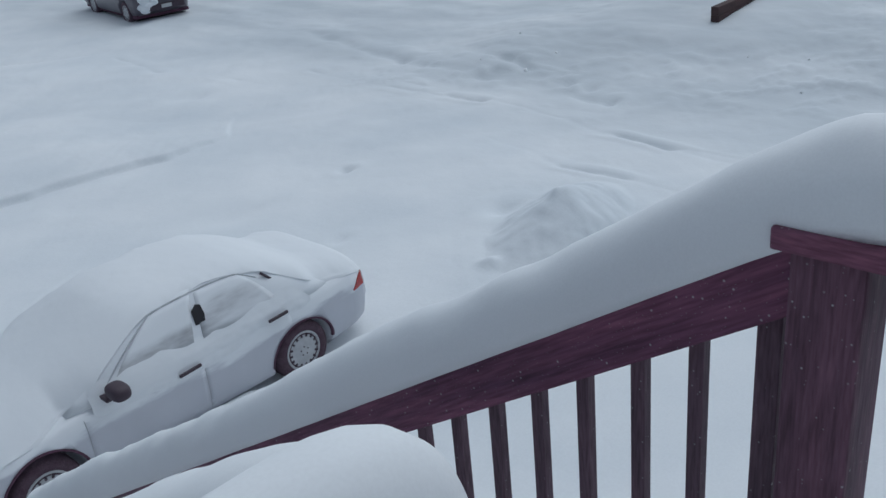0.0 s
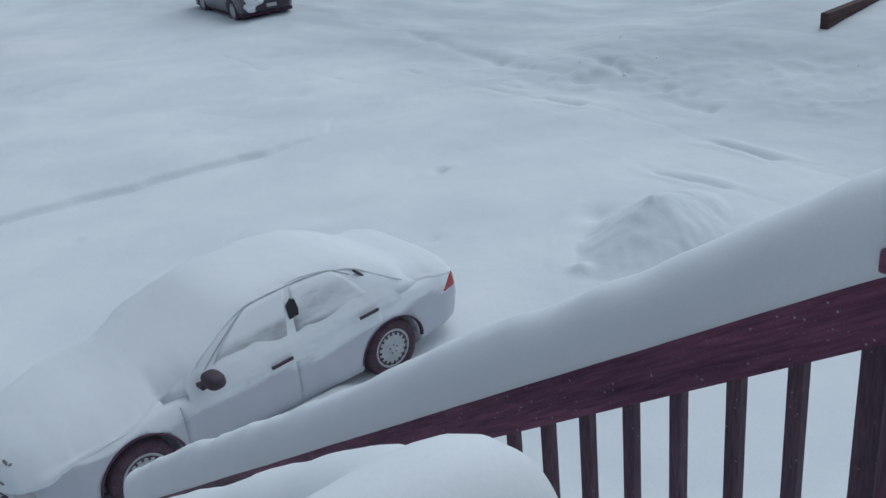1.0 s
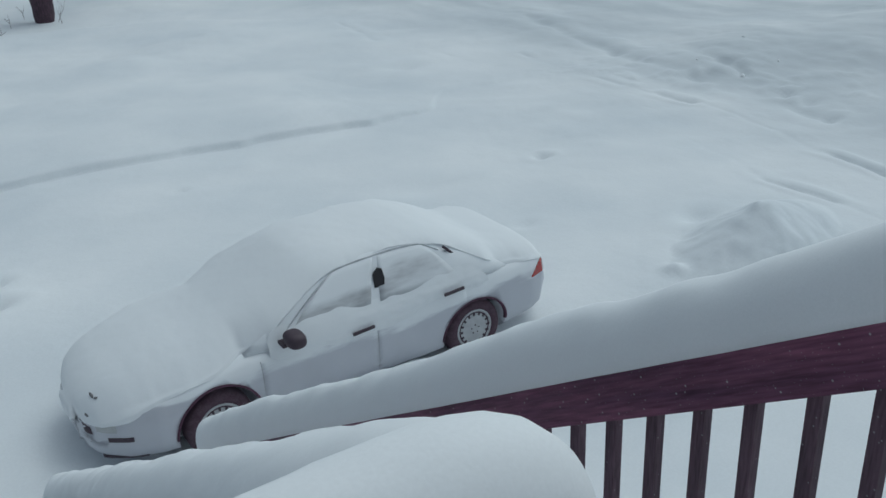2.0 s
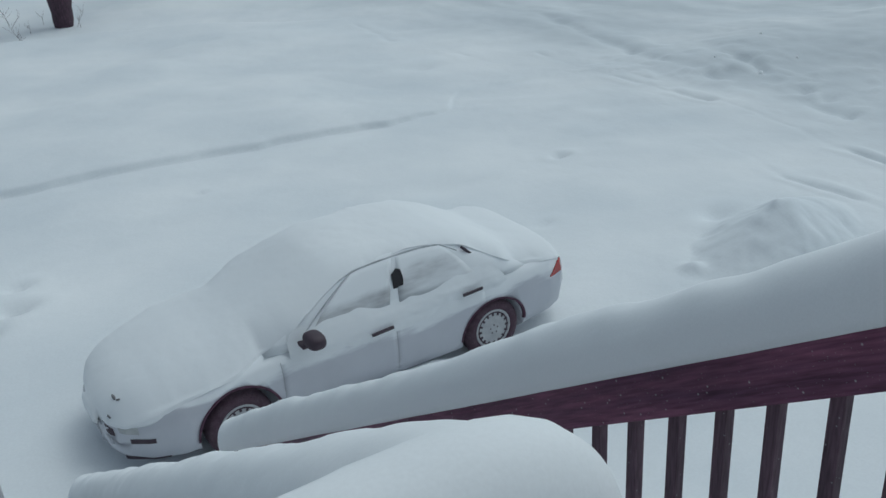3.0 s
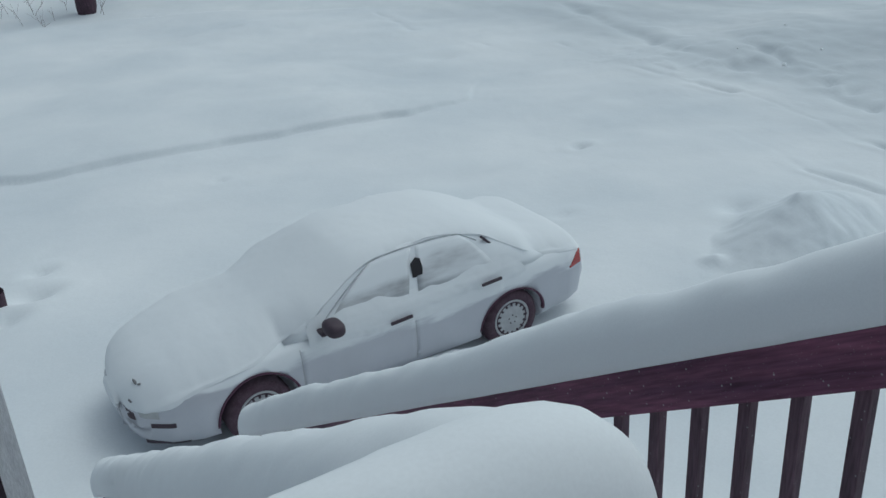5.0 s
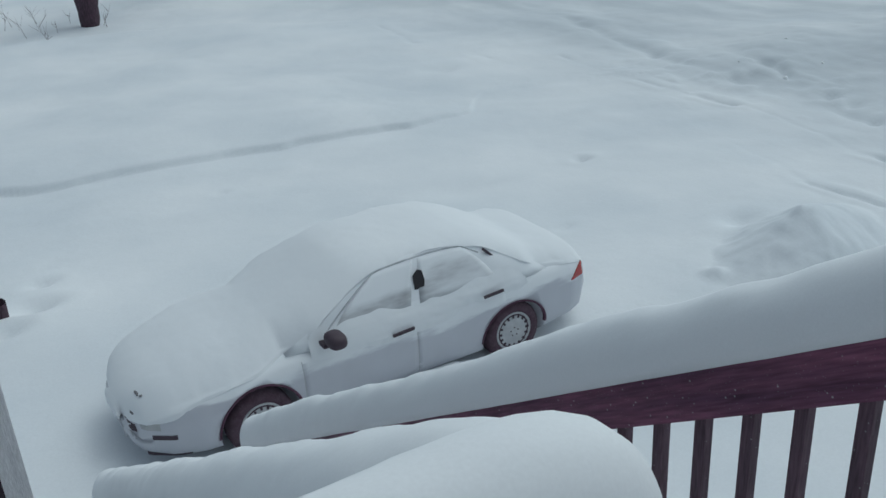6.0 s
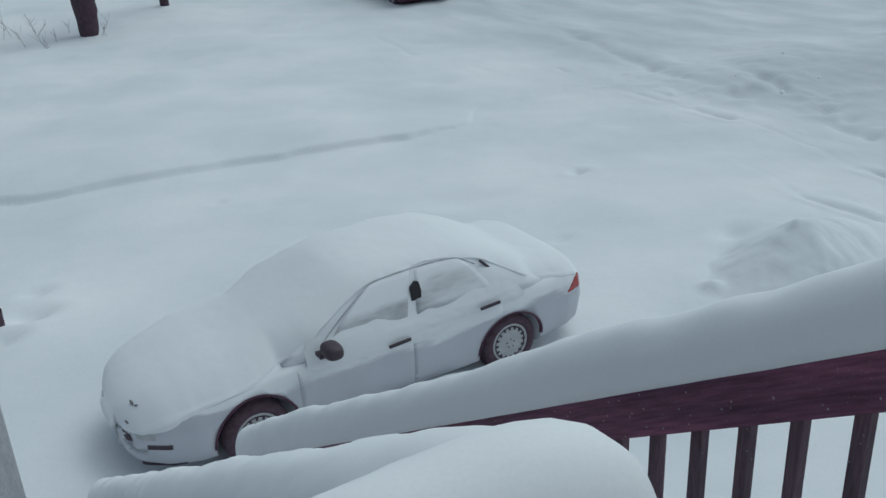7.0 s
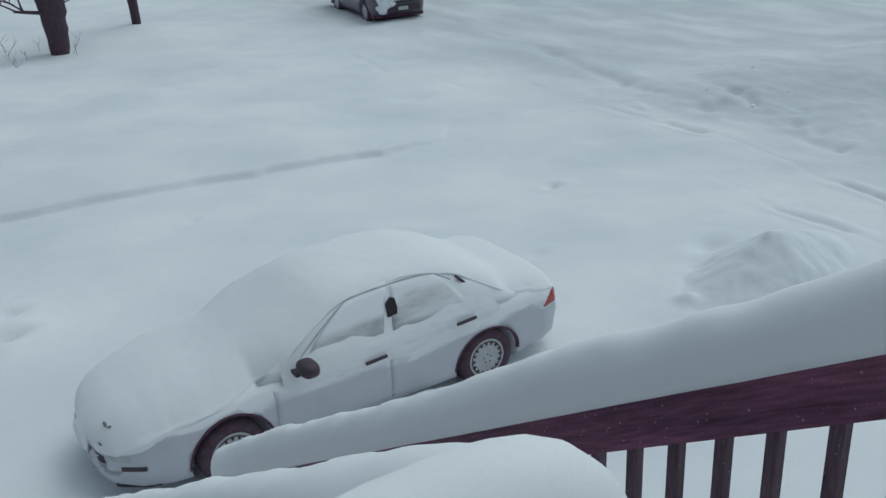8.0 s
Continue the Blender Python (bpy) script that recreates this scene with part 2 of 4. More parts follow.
def grid_mesh(name, X, Y, Z, keep=None):
    """A sheet from three arrays; keep: which vertices stay."""
    ny, nx = X.shape
    idx = np.arange(nx * ny).reshape(ny, nx)
    q = np.stack([idx[:-1, :-1], idx[:-1, 1:], idx[1:, 1:], idx[1:, :-1]], -1).reshape(-1, 4)
    co = np.stack([X, Y, Z], -1).reshape(-1, 3)
    if keep is not None:
        k = keep.ravel()
        q = q[k[q].all(1)]
        used = np.zeros(len(co), bool)
        used[q.ravel()] = True
        renum = np.cumsum(used) - 1
        co, q = co[used], renum[q]
    me = bpy.data.meshes.new(name)
    me.from_pydata(co.tolist(), [], q.tolist())
    me.polygons.foreach_set("use_smooth", [True] * len(me.polygons))
    me.update()
    return me


def smoothstep(a, b, v):
    t = np.clip((np.asarray(v, float) - a) / (b - a), 0, 1)
    return t * t * (3 - 2 * t)


# ---------------------------------------------------------------- ground
def segment_distance(x, y, ax, ay, bx, by):
    dx, dy = bx - ax, by - ay
    t = np.clip(((x - ax) * dx + (y - ay) * dy) / (dx * dx + dy * dy), 0, 1)
    return np.hypot(x - ax - t * dx, y - ay - t * dy), t


CREST = [(-14, 10.6), (-3.3, 8.16), (-2.0, 7.97), (0.0, 7.76), (1.75, 7.55), (3.15, 7.32), (4.0, 7.36), (4.4, 7.55), (5.3, 8.6)]
RUTS = [  # ax, ay, bx, by, depth, half-width
    (10.9, 13.0, 9.4, 8.0, 0.16, 0.26), (9.4, 8.0, 9.2, 5.4, 0.13, 0.22), (9.2, 5.4, 8.9, 2.3, 0.08, 0.16), (10.9, 8.4, 9.9, 4.9, 0.13, 0.16),
    (8.0, 9.4, 7.9, 6.2, 0.06, 0.10), (7.9, 6.2, 8.08, 4.5, 0.12, 0.10), (8.08, 4.5, 7.92, 2.7, 0.15, 0.09), (7.92, 2.7, 7.55, 1.5, 0.16, 0.10),
    (7.55, 1.5, 7.2, -1.2, 0.15, 0.09), (5.98, 1.2, 5.85, -1.6, 0.10, 0.08), (6.5, 3.2, 5.98, 1.2, 0.05, 0.07),
    (6.7, 15.6, 6.4, 12.9, 0.05, 0.13), (6.9, 11.2, 6.8, 9.5, 0.05, 0.12), (11.6, 20.0, 10.9, 13.0, 0.08, 0.25),
]


def ground_height(x, y):
    far = smoothstep(30, 60, np.hypot(x, y))
    wx, wy = x + 0.8 * fbm(x * 0.3, y * 0.3, 3, 5), y + 0.8 * fbm(x * 0.3, y * 0.3, 3, 9)
    h = 0.10 + 0.16 * fbm(wx * 0.16, wy * 0.22, 4, 1) + 0.09 * fbm(wx * 0.6, wy * 0.8, 3, 2)
    # wind ripples, stretched along the blowing direction
    u, v = 0.8 * wx + 0.6 * wy, -0.6 * wx + 0.8 * wy
    h = h + 0.022 * fbm(u * 0.8, v * 2.6, 3, 3)
    # drift with a crest that drops off behind
    cx, cy = zip(*CREST)
    line = np.interp(x, cx, cy) + 0.42 * fbm(x * 1.1, x * 0 + 3, 3, 4)
    fade = 1 - smoothstep(2.4, 5.2, x + 0.5 * np.maximum(y - line, 0))
    d = y - line
    h = h + (np.sqrt(fade) * (0.085 * smoothstep(-0.02, 0.12, d) + 0.09 * (1 - np.exp(-np.maximum(d, 0) / 0.25))) + fade * 0.12 * smoothstep(0.1, 1.6, d)) * np.exp(-np.maximum(d, 0) / 4.0)
    # second drift before the trees
    line2 = 19.4 - 0.55 * np.maximum(x - 1.0, 0) + 0.25 * fbm(x * 0.8, x * 0 + 8, 2, 6)
    d2 = y - line2
    fade2 = 1 - smoothstep(3.5, 7.0, x)
    h = h + fade2 * np.where(d2 < 0, 0.20 * np.exp(np.minimum(d2, 0) / 2.4), 0.20 * np.exp(-np.maximum(d2, 0) / 0.35) - 0.14 * np.exp(-np.maximum(d2, 0) / 2.5) * smoothstep(0, 0.6, d2))
    for bx, by, bw, bh in ((1.2, 14.5, 1.7, 0.16), (3.6, 15.5, 1.5, 0.17), (-1.0, 11.8, 1.9, 0.10), (2.6, 11.0, 1.6, 0.10)):
        h = h + bh * np.exp(-(np.hypot((x - bx) / bw, (y - by) / (0.55 * bw)) ** 2)) * (1 + 0.8 * fbm(x * 0.9, y * 0.9, 3, 19))
    # wheel ruts, half blown over
    for i, (ax, ay, bx, by, depth, half) in enumerate(RUTS):
        ex, ey = x + 0.22 * fbm(x * 0.9, y * 0.9, 3, 20 + i), y
        dist, t = segment_distance(ex, ey, ax, ay, bx, by)
        broken = smoothstep(-0.10, 0.22, fbm(x * 1.2, y * 0.9, 3, 30 + i))
        h = h - 0.40 * depth * np.exp(-((dist / (0.75 * half)) ** 2)) * (0.10 + 1.1 * broken) + 0.15 * depth * np.exp(-(((dist - 2.2 * half) / half) ** 2)) * broken
    # ploughed bank beyond the road, with lumps
    bank = smoothstep(9.6, 13.5, x + 0.25 * (y - 2)) * (1 - smoothstep(5.0, 9.5, y)) * smoothstep(-9, -4, y)
    lumps = np.maximum(fbm(x * 1.6, y * 1.6, 3, 12), 0)
    h = h + bank * (0.34 + 0.22 * fbm(x * 0.7, y * 0.7, 3, 11) + 0.14 * lumps + 0.07 * np.maximum(fbm(x * 4.0, y * 4.0, 3, 18), 0))
    edge = np.exp(-(((x + 0.25 * (y - 2) - 10.6) / 1.6) ** 2)) * smoothstep(-6, -2, y) * (1 - smoothstep(6, 9, y))
    h = h + edge * (0.20 * np.maximum(fbm(x * 3.0, y * 3.0, 4, 13), 0) + 0.05)
    # trodden level before the timber wall
    near_wall = smoothstep(11.8, 12.8, x) * smoothstep(0.6, 1.8, y) * (1 - smoothstep(4.6, 6.0, y))
    h = h * (1 - near_wall) + near_wall * (0.51 + 0.08 * np.clip(x - 13.0, 0, 3.0) + 0.06 * fbm(x * 1.5, y * 1.5, 3, 16))
    # shovelled heap behind the car
    px, py = x - 4.02 + 0.22 * fbm(x * 1.9, y * 1.9, 3, 14), y + 0.14 + 0.22 * fbm(x * 1.9, y * 1.9, 3, 24)
    pu, pv = 0.97 * px + 0.24 * py, -0.24 * px + 0.97 * py
    heap = np.clip(1 - np.hypot(pu / np.interp(pu, (-0.4, 0.4), (1.32, 1.75)), pv / 0.80), 0, 1)
    heap = heap * (0.80 + 0.20 * smoothstep(0, 0.3, heap))
    h = h + heap * (0.60 + 0.25 * fbm(x * 1.7, y * 1.7, 3, 15)) + 0.05 * np.minimum(heap * 4, 1) * fbm(x * 3.0, y * 3.0, 3, 25)
    h = h + 0.09 * np.exp(-((np.hypot(x - 2.75, y + 0.06) / 0.12) ** 2))
    # dents
    for dx, dy, dd, rr in ((4.19, 4.07, 0.10, 0.085), (2.05, 4.15, 0.07, 0.30), (4.2, 0.9, 0.09, 0.16), (2.3, 2.1, 0.05, 0.10), (5.6, 10.4, 0.08, 0.26),
                           (-0.86, 6.29, 0.05, 0.07), (-3.95, 4.1, 0.14, 0.15), (-3.75, 4.75, 0.08, 0.10), (-4.35, 3.6, 0.10, 0.13), (9.45, 3.1, 0.07, 0.14),
                           (9.5, 3.6, 0.06, 0.10), (8.95, 2.3, 0.06, 0.10)):
        q = np.hypot((x - dx) / 1.5, y - dy)
        h = h - dd * np.exp(-((q / rr) ** 2)) + 0.2 * dd * np.exp(-(((q - 2 * rr) / rr) ** 2))
    # hollow scoured round the parked car, deeper snow on its far side
    cdist = np.hypot(np.maximum(np.abs(x + 1.47) - 2.15, 0), np.maximum(np.abs(y - 0.88) - 0.62, 0))
    h = h - 0.02 * np.exp(-((cdist / 0.42) ** 2))
    h = h + 0.15 * smoothstep(-2.35, -2.0, x) * (1 - smoothstep(-0.75, -0.42, x)) * np.exp(-(((y + 0.10) / 0.30) ** 2))
    h = h + 0.10 * np.exp(-((np.hypot((x + 1.5) / 3.0, (y - 3.2) / 0.9)) ** 2))
    # flat under the stairs and the deck
    house = smoothstep(-1.2, -2.2, y)
    return h * (1 - 0.6 * house) * (1 - far)


def axis_steps(lo, hi, step, reach, grow=1.12):
    core = list(np.arange(lo, hi + 1e-6, step))
    s, p = step, core[-1]
    up = []
    while p < reach:
        s *= grow
        p += s
        up.append(p)
    s, p = step, core[0]
    down = []
    while p > -reach:
        s *= grow
        p -= s
        down.append(p)
    return np.array(down[::-1] + core + up)


gx, gy = axis_steps(-7.0, 17.0, 0.085, 2500), axis_steps(-4.0, 24.0, 0.085, 2500)
gx = np.unique(np.round(np.concatenate([gx, np.arange(2.4, 8.4, 0.043)]), 3))
gy = np.unique(np.round(np.concatenate([gy, np.arange(7.1, 8.5, 0.034), np.arange(-1.0, 0.9, 0.043)]), 3))
GX, GY = np.meshgrid(gx, gy)
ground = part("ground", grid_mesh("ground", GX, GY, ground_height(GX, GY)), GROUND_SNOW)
tagged(ground, "deep wind-blown snow over driveway, road and yard", "ground", kind="structure")


def ground_at(x, y):
    return float(ground_height(np.array([float(x)]), np.array([float(y)]))[0])


# ---------------------------------------------------------------- deck, stairs and railings
DECK, SLOPE = 3.55, 0.667
FAR_X, NEAR_X = -3.48, -4.30
TOP_Y, FOOT_Y = -6.32, -2.15


def rail_low(y):
    """Height of the stair rail's lower edge."""
    return 3.806 - SLOPE * (y + 5.476)


def sloped(x0, x1, y0, y1, drop, height, bevel=0.004):
    """A board that follows the stairs, with upright ends."""
    bm = bmesh.new()
    ring = []
    for y in (y0, y1):
        z = rail_low(y) + drop
        ring.append([(x0, y, z), (x1, y, z), (x1, y, z + height), (x0, y, z + height)])
    bm = loft(ring)
    if bevel:
        bmesh.ops.bevel(bm, geom=list(bm.edges), offset=bevel, segments=2, affect="EDGES", profile=0.6)
    return bm


def post(x, y, z0, z1, half=0.0575):
    return box((x - half, y - half, z0), (x + half, y + half, z1), 0.006)


def stair_railing(x, face, label):
    """face: -1 where the top rail is on the -x side of the balusters, 1 on the other side."""
    rail = thing("stair_railing", (x, TOP_Y, DECK), label, "railing", "stair railings")
    inv = Matrix.Translation((-x, -TOP_Y, -DECK))

    def add(name, bm, mat, lab="", smooth=False):
        bmesh.ops.transform(bm, matrix=inv, verts=bm.verts)
        return part(name, bm, mat, rail, lab)

    a, b = (x - 0.022, x + 0.016) if face < 0 else (x - 0.016, x + 0.022)
    add("top_rail", sloped(a, b, TOP_Y, FOOT_Y, 0, 0.136), STAIN)
    add("bottom_rail", sloped(a, b, TOP_Y, FOOT_Y, -0.82, 0.10), STAIN)
    add("post", post(x - 0.007, TOP_Y - 0.06, 2.6, 4.506), STAIN_POST)
    add("post", post(x - 0.007, FOOT_Y - 0.10, ground_at(x, FOOT_Y) - 0.2, rail_low(FOOT_Y - 0.1) + 0.12), STAIN_POST)
    rnd = random.Random(3)
    k = 7
    while True:
        y = -5.476 - 0.1275 * (k - 1)
        if y > FOOT_Y - 0.2:
            break
        lo, hi = (x + 0.018, x + 0.044) if face < 0 else (x - 0.044, x - 0.018)
        w = 0.031 + rnd.uniform(-0.001, 0.001) + (0.014 if k == 7 else 0)
        j = rnd.uniform(-0.003, 0.003)
        add("baluster", box((lo, y - w + j, rail_low(y) - 0.80), (hi, y + j, rail_low(y) + 0.10), 0.002), BALUSTER)
        k -= 1
    return rail


stair_railing(FAR_X, -1, "dark reddish-brown stained wooden stair railing under snow")
stair_railing(NEAR_X, 1, "dark reddish-brown stained wooden stair railing, buried in snow")


def deck_railing(p, along, length, label, cap=0.082):
    """A level railing from p, along -x or -y."""
    rail = thing("deck_railing", (*p, DECK), label, "railing", "deck railings")
    turn = pose(0, 0, 0, 0, 0, {"-y": 0, "-x": -90}[along])

    def add(name, bm, mat):
        bmesh.ops.transform(bm, matrix=turn, verts=bm.verts)
        return part(name, bm, mat, rail)

    add("cap", box((-cap, -length, 0.958), (cap, 0.02, 0.996), 0.005), STAIN_LEVEL)
    add("top_rail", box((-0.02, -length, 0.84), (0.018, -0.14, 0.956), 0.004), STAIN_LEVEL)
    add("bottom_rail", box((-0.02, -length, 0.10), (0.018, -0.14, 0.19), 0.004), STAIN_LEVEL)
    add("post", box((-0.0575, -length - 0.115, -0.3), (0.0575, -length, 0.956), 0.006), STAIN_POST)
    y = -0.20
    while y > -length + 0.05:
        add("baluster", box((0.020, y - 0.031, 0.06), (0.046, y, 0.93), 0.002), BALUSTER)
        y -= 0.13
    return rail


deck_railing((FAR_X - 0.007, TOP_Y), "-y", 2.1, "dark stained wooden deck railing with flat cap, snow on top")
deck_railing((NEAR_X - 0.07, TOP_Y + 0.005), "-x", 3.4, "dark stained wooden deck railing beside the stairs, snow on top", 0.06)


def stairs():
    st = thing("stairs", (-3.89, TOP_Y, DECK), "snow-covered wooden stairs down from the deck", "stairs")
    inv = Matrix.Translation((3.89, -TOP_Y, -DECK))
    for x in (-4.23, -3.55):
        bm = sloped(x - 0.02, x + 0.02, TOP_Y - 0.05, -1.35, -1.16, 0.26)
        bmesh.ops.transform(bm, matrix=inv, verts=bm.verts)
        part("stringer", bm, STAIN, st)
    y, z = TOP_Y + 0.02, DECK - 0.18
    while z > 0.2:
        bm = box((-4.21, y, z - 0.038), (-3.57, y + 0.285, z), 0.004)
        bmesh.ops.transform(bm, matrix=inv, verts=bm.verts)
        part("tread", bm, STAIN, st)
        y, z = y + 0.27, z - 0.18
    return st


stairs()
# snow lying on the treads, one rolling sheet
sx, sy = np.meshgrid(np.linspace(-4.25, -3.53, 16), np.linspace(TOP_Y - 0.1, -1.2, 150))
steps = DECK - 0.18 - 0.18 * np.floor((sy - TOP_Y - 0.02) / 0.27)
ramp_z = DECK - 0.18 - SLOPE * (sy - TOP_Y - 0.15)
edge = np.minimum(1, np.minimum(sx + 4.25, -3.53 - sx) / 0.12)
sz = np.maximum(steps - 0.02, 0.5 * steps + 0.5 * ramp_z + 0.10 * np.sqrt(np.clip(edge, 0, 1)) + 0.10 + 0.05 * fbm(sx * 3, sy * 3, 3, 40))
tagged(part("step_snow", grid_mesh("step_snow", sx, sy, sz), SNOW), "deep untouched snow lying on the stair treads", "snow")

deck = part("deck_floor", box((-8.2, -8.9, DECK - 0.18), (FAR_X + 0.05, TOP_Y - 0.002, DECK)), STAIN)
tagged(deck, "dark stained wooden deck floor under snow", "deck", kind="structure")
dx_, dy_ = np.meshgrid(np.linspace(-8.1, FAR_X - 0.08, 90), np.linspace(-8.85, TOP_Y - 0.03, 50))
dz_ = DECK + 0.12 + 0.16 * fbm(dx_ * 0.9, dy_ * 0.9, 4, 41) + 0.05 * np.exp((dy_ - TOP_Y) / 0.2)
tagged(part("deck_snow", grid_mesh("deck_snow", dx_, dy_, dz_), SNOW), "loose snow lying over the deck floor", "snow")
for px_ in (-7.9, -5.8, -3.75):
    tagged(part("deck_post", post(px_, -6.5, -0.1, DECK - 0.18, 0.07), STAIN_POST), "dark wooden post carrying the deck", "post", "deck posts")
# unseen wall behind the camera, sized to block sky light from the rails
wall = part("unseen_wall", box((-14.0, -9.2, -0.2), (0.0, -8.9, 8.2)), UNSEEN_WALL)
tagged(wall, "unseen grey house wall behind the deck, sized to dim the rails", "wall", kind="structure")


def snow_log(name, path, width, height, label, seed, group="", crown=2.3, round_end=0.11):
    """Snow lying along a rail. path(s) gives a point on the board's top; width(s), height(s) in metres."""
    n, rings = 30, []
    length = (Vector(path(1)) - Vector(path(0))).length
    count = max(12, int(length / 0.03))
    for i in range(count + 1):
        s = i / count
        p, q = Vector(path(s)), Vector(path(min(1, s + 0.01))) - Vector(path(max(0, s - 0.01)))
        side = Vector((q.y, -q.x, 0)).normalized()
        near_end = min(s, 1 - s) * length
        r = math.sqrt(max(0.0, 1 - (1 - min(1, near_end / round_end)) ** 2)) * 0.97 + 0.03
        w, h = width(s) * (0.25 + 0.75 * r), height(s) * r
        ring = []
        for k in range(n):
            th = math.pi * k / (n - 5) if k <= n - 5 else None
            if th is not None:
                c, sn = math.cos(th), math.sin(th)
                a_ = math.copysign(abs(c) ** (2 / crown), c)
                b_ = abs(sn) ** (2 / crown)
                x_, z_ = a_ * w / 2, b_ * h
                if b_ < 0.5:
                    x_ *= 0.90 + 0.2 * b_
            else:
                j = (k - (n - 5)) / 5
                x_, z_ = -w / 2 * 0.88 * (1 - 2 * j), 0.0
            big = noise.noise(Vector((p.x * 1.3 + k * 0.02, p.y * 2.3 + seed, z_ * 3))) * 0.016
            mid = noise.noise(Vector((p.x * 6 + x_ * 9, p.y * 8 + seed * 3, p.z * 3 + z_ * 9))) * (0.007 + 0.005 * min(1, s * 1.3))
            fine_ = noise.noise(Vector((p.x * 25 + x_ * 30, p.y * 28 + seed, z_ * 30))) * 0.0022
            f_ = 1 + (big + mid + fine_) / max(0.05, h) * r
            ring.append(p + side * (x_ * f_) + Vector((0, 0, z_ * f_)))
        rings.append(ring)
    ob = part(name, loft(rings), SNOW, smooth=True)
    return tagged(ob, label, "snow", group)


def stair_line(x, y0, y1, lift=0.134):
    return lambda s: (x, y0 + (y1 - y0) * s, rail_low(y0 + (y1 - y0) * s) + lift)


def wavy(lo, hi, seed, amp):
    return lambda s: lo + (hi - lo) * s + amp * noise.noise(Vector((s * 7, seed, 0.3)))


def far_line(s):
    """Along the deck railing's cap, then down the stair rail."""
    y = -8.2 + (FOOT_Y + 0.02 + 8.2) * s
    a_, b_ = rail_low(y) + 0.134, DECK + 0.994
    k = 0.022
    return FAR_X + 0.012, y, -k * math.log(math.exp(-a_ / k) + math.exp(-b_ / k)) + 0.006


def far_height(s):
    up = max(0.0, (s - 0.31) / 0.69)
    return 0.158 - 0.022 * max(0.0, min(1.0, (0.30 - s) / 0.2)) + 0.055 * up + 0.014 * noise.noise(Vector((s * 9, 2, 0.3))) + 0.012 * math.exp(-((s - 0.33) / 0.05) ** 2)


snow_log("rail_snow", far_line, lambda s: 0.188 + 0.012 * noise.noise(Vector((s * 8, 1, 0.3))), far_height,
         "thick snow piled along deck rail and sloping stair rail", 1.0, "snow on railings")


def near_width(s):
    return 0.22 + 0.02 * noise.noise(Vector((s * 6, 5, 0))) + (0.015 if s > 0.925 else 0) - 0.025 * math.exp(-((s - 0.93) / 0.012) ** 2)


def near_height(s):
    return 0.166 + 0.045 * s + 0.012 * math.exp(-s / 0.20) - 0.030 * math.exp(-s / 0.045) + 0.012 * noise.noise(Vector((s * 8, 9, 0))) - 0.03 * math.exp(-((s - 0.93) / 0.014) ** 2)


snow_log("rail_snow", stair_line(NEAR_X - 0.012, TOP_Y + 0.20, FOOT_Y - 0.02), near_width, near_height,
         "thick snow roll along the sloping stair rail", 7.0, "snow on railings", round_end=0.15)
snow_log("rail_snow", lambda s: (NEAR_X - 0.008 - 3.2 * s, TOP_Y - 0.008, DECK + 0.994), wavy(0.178, 0.178, 5, 0.01), wavy(0.166, 0.158, 6, 0.006),
         "rounded mound of snow on the level deck railing", 19.0, "snow on railings", crown=2.1, round_end=0.18)


# pale upright post near the foot of the stairs
tall = thing("porch_post", (-4.795, -3.3, 0), "weathered pale grey wooden post with dark edge", "post")
part("face_board", box((-0.02, -0.055, -0.1), (0.075, -0.015, 4.4), 0.004), GREY_WOOD, tall)
part("core", box((-0.16, -0.014, -0.1), (0.06, 0.09, 4.4), 0.004), TRIM, tall, "dark core behind the board")


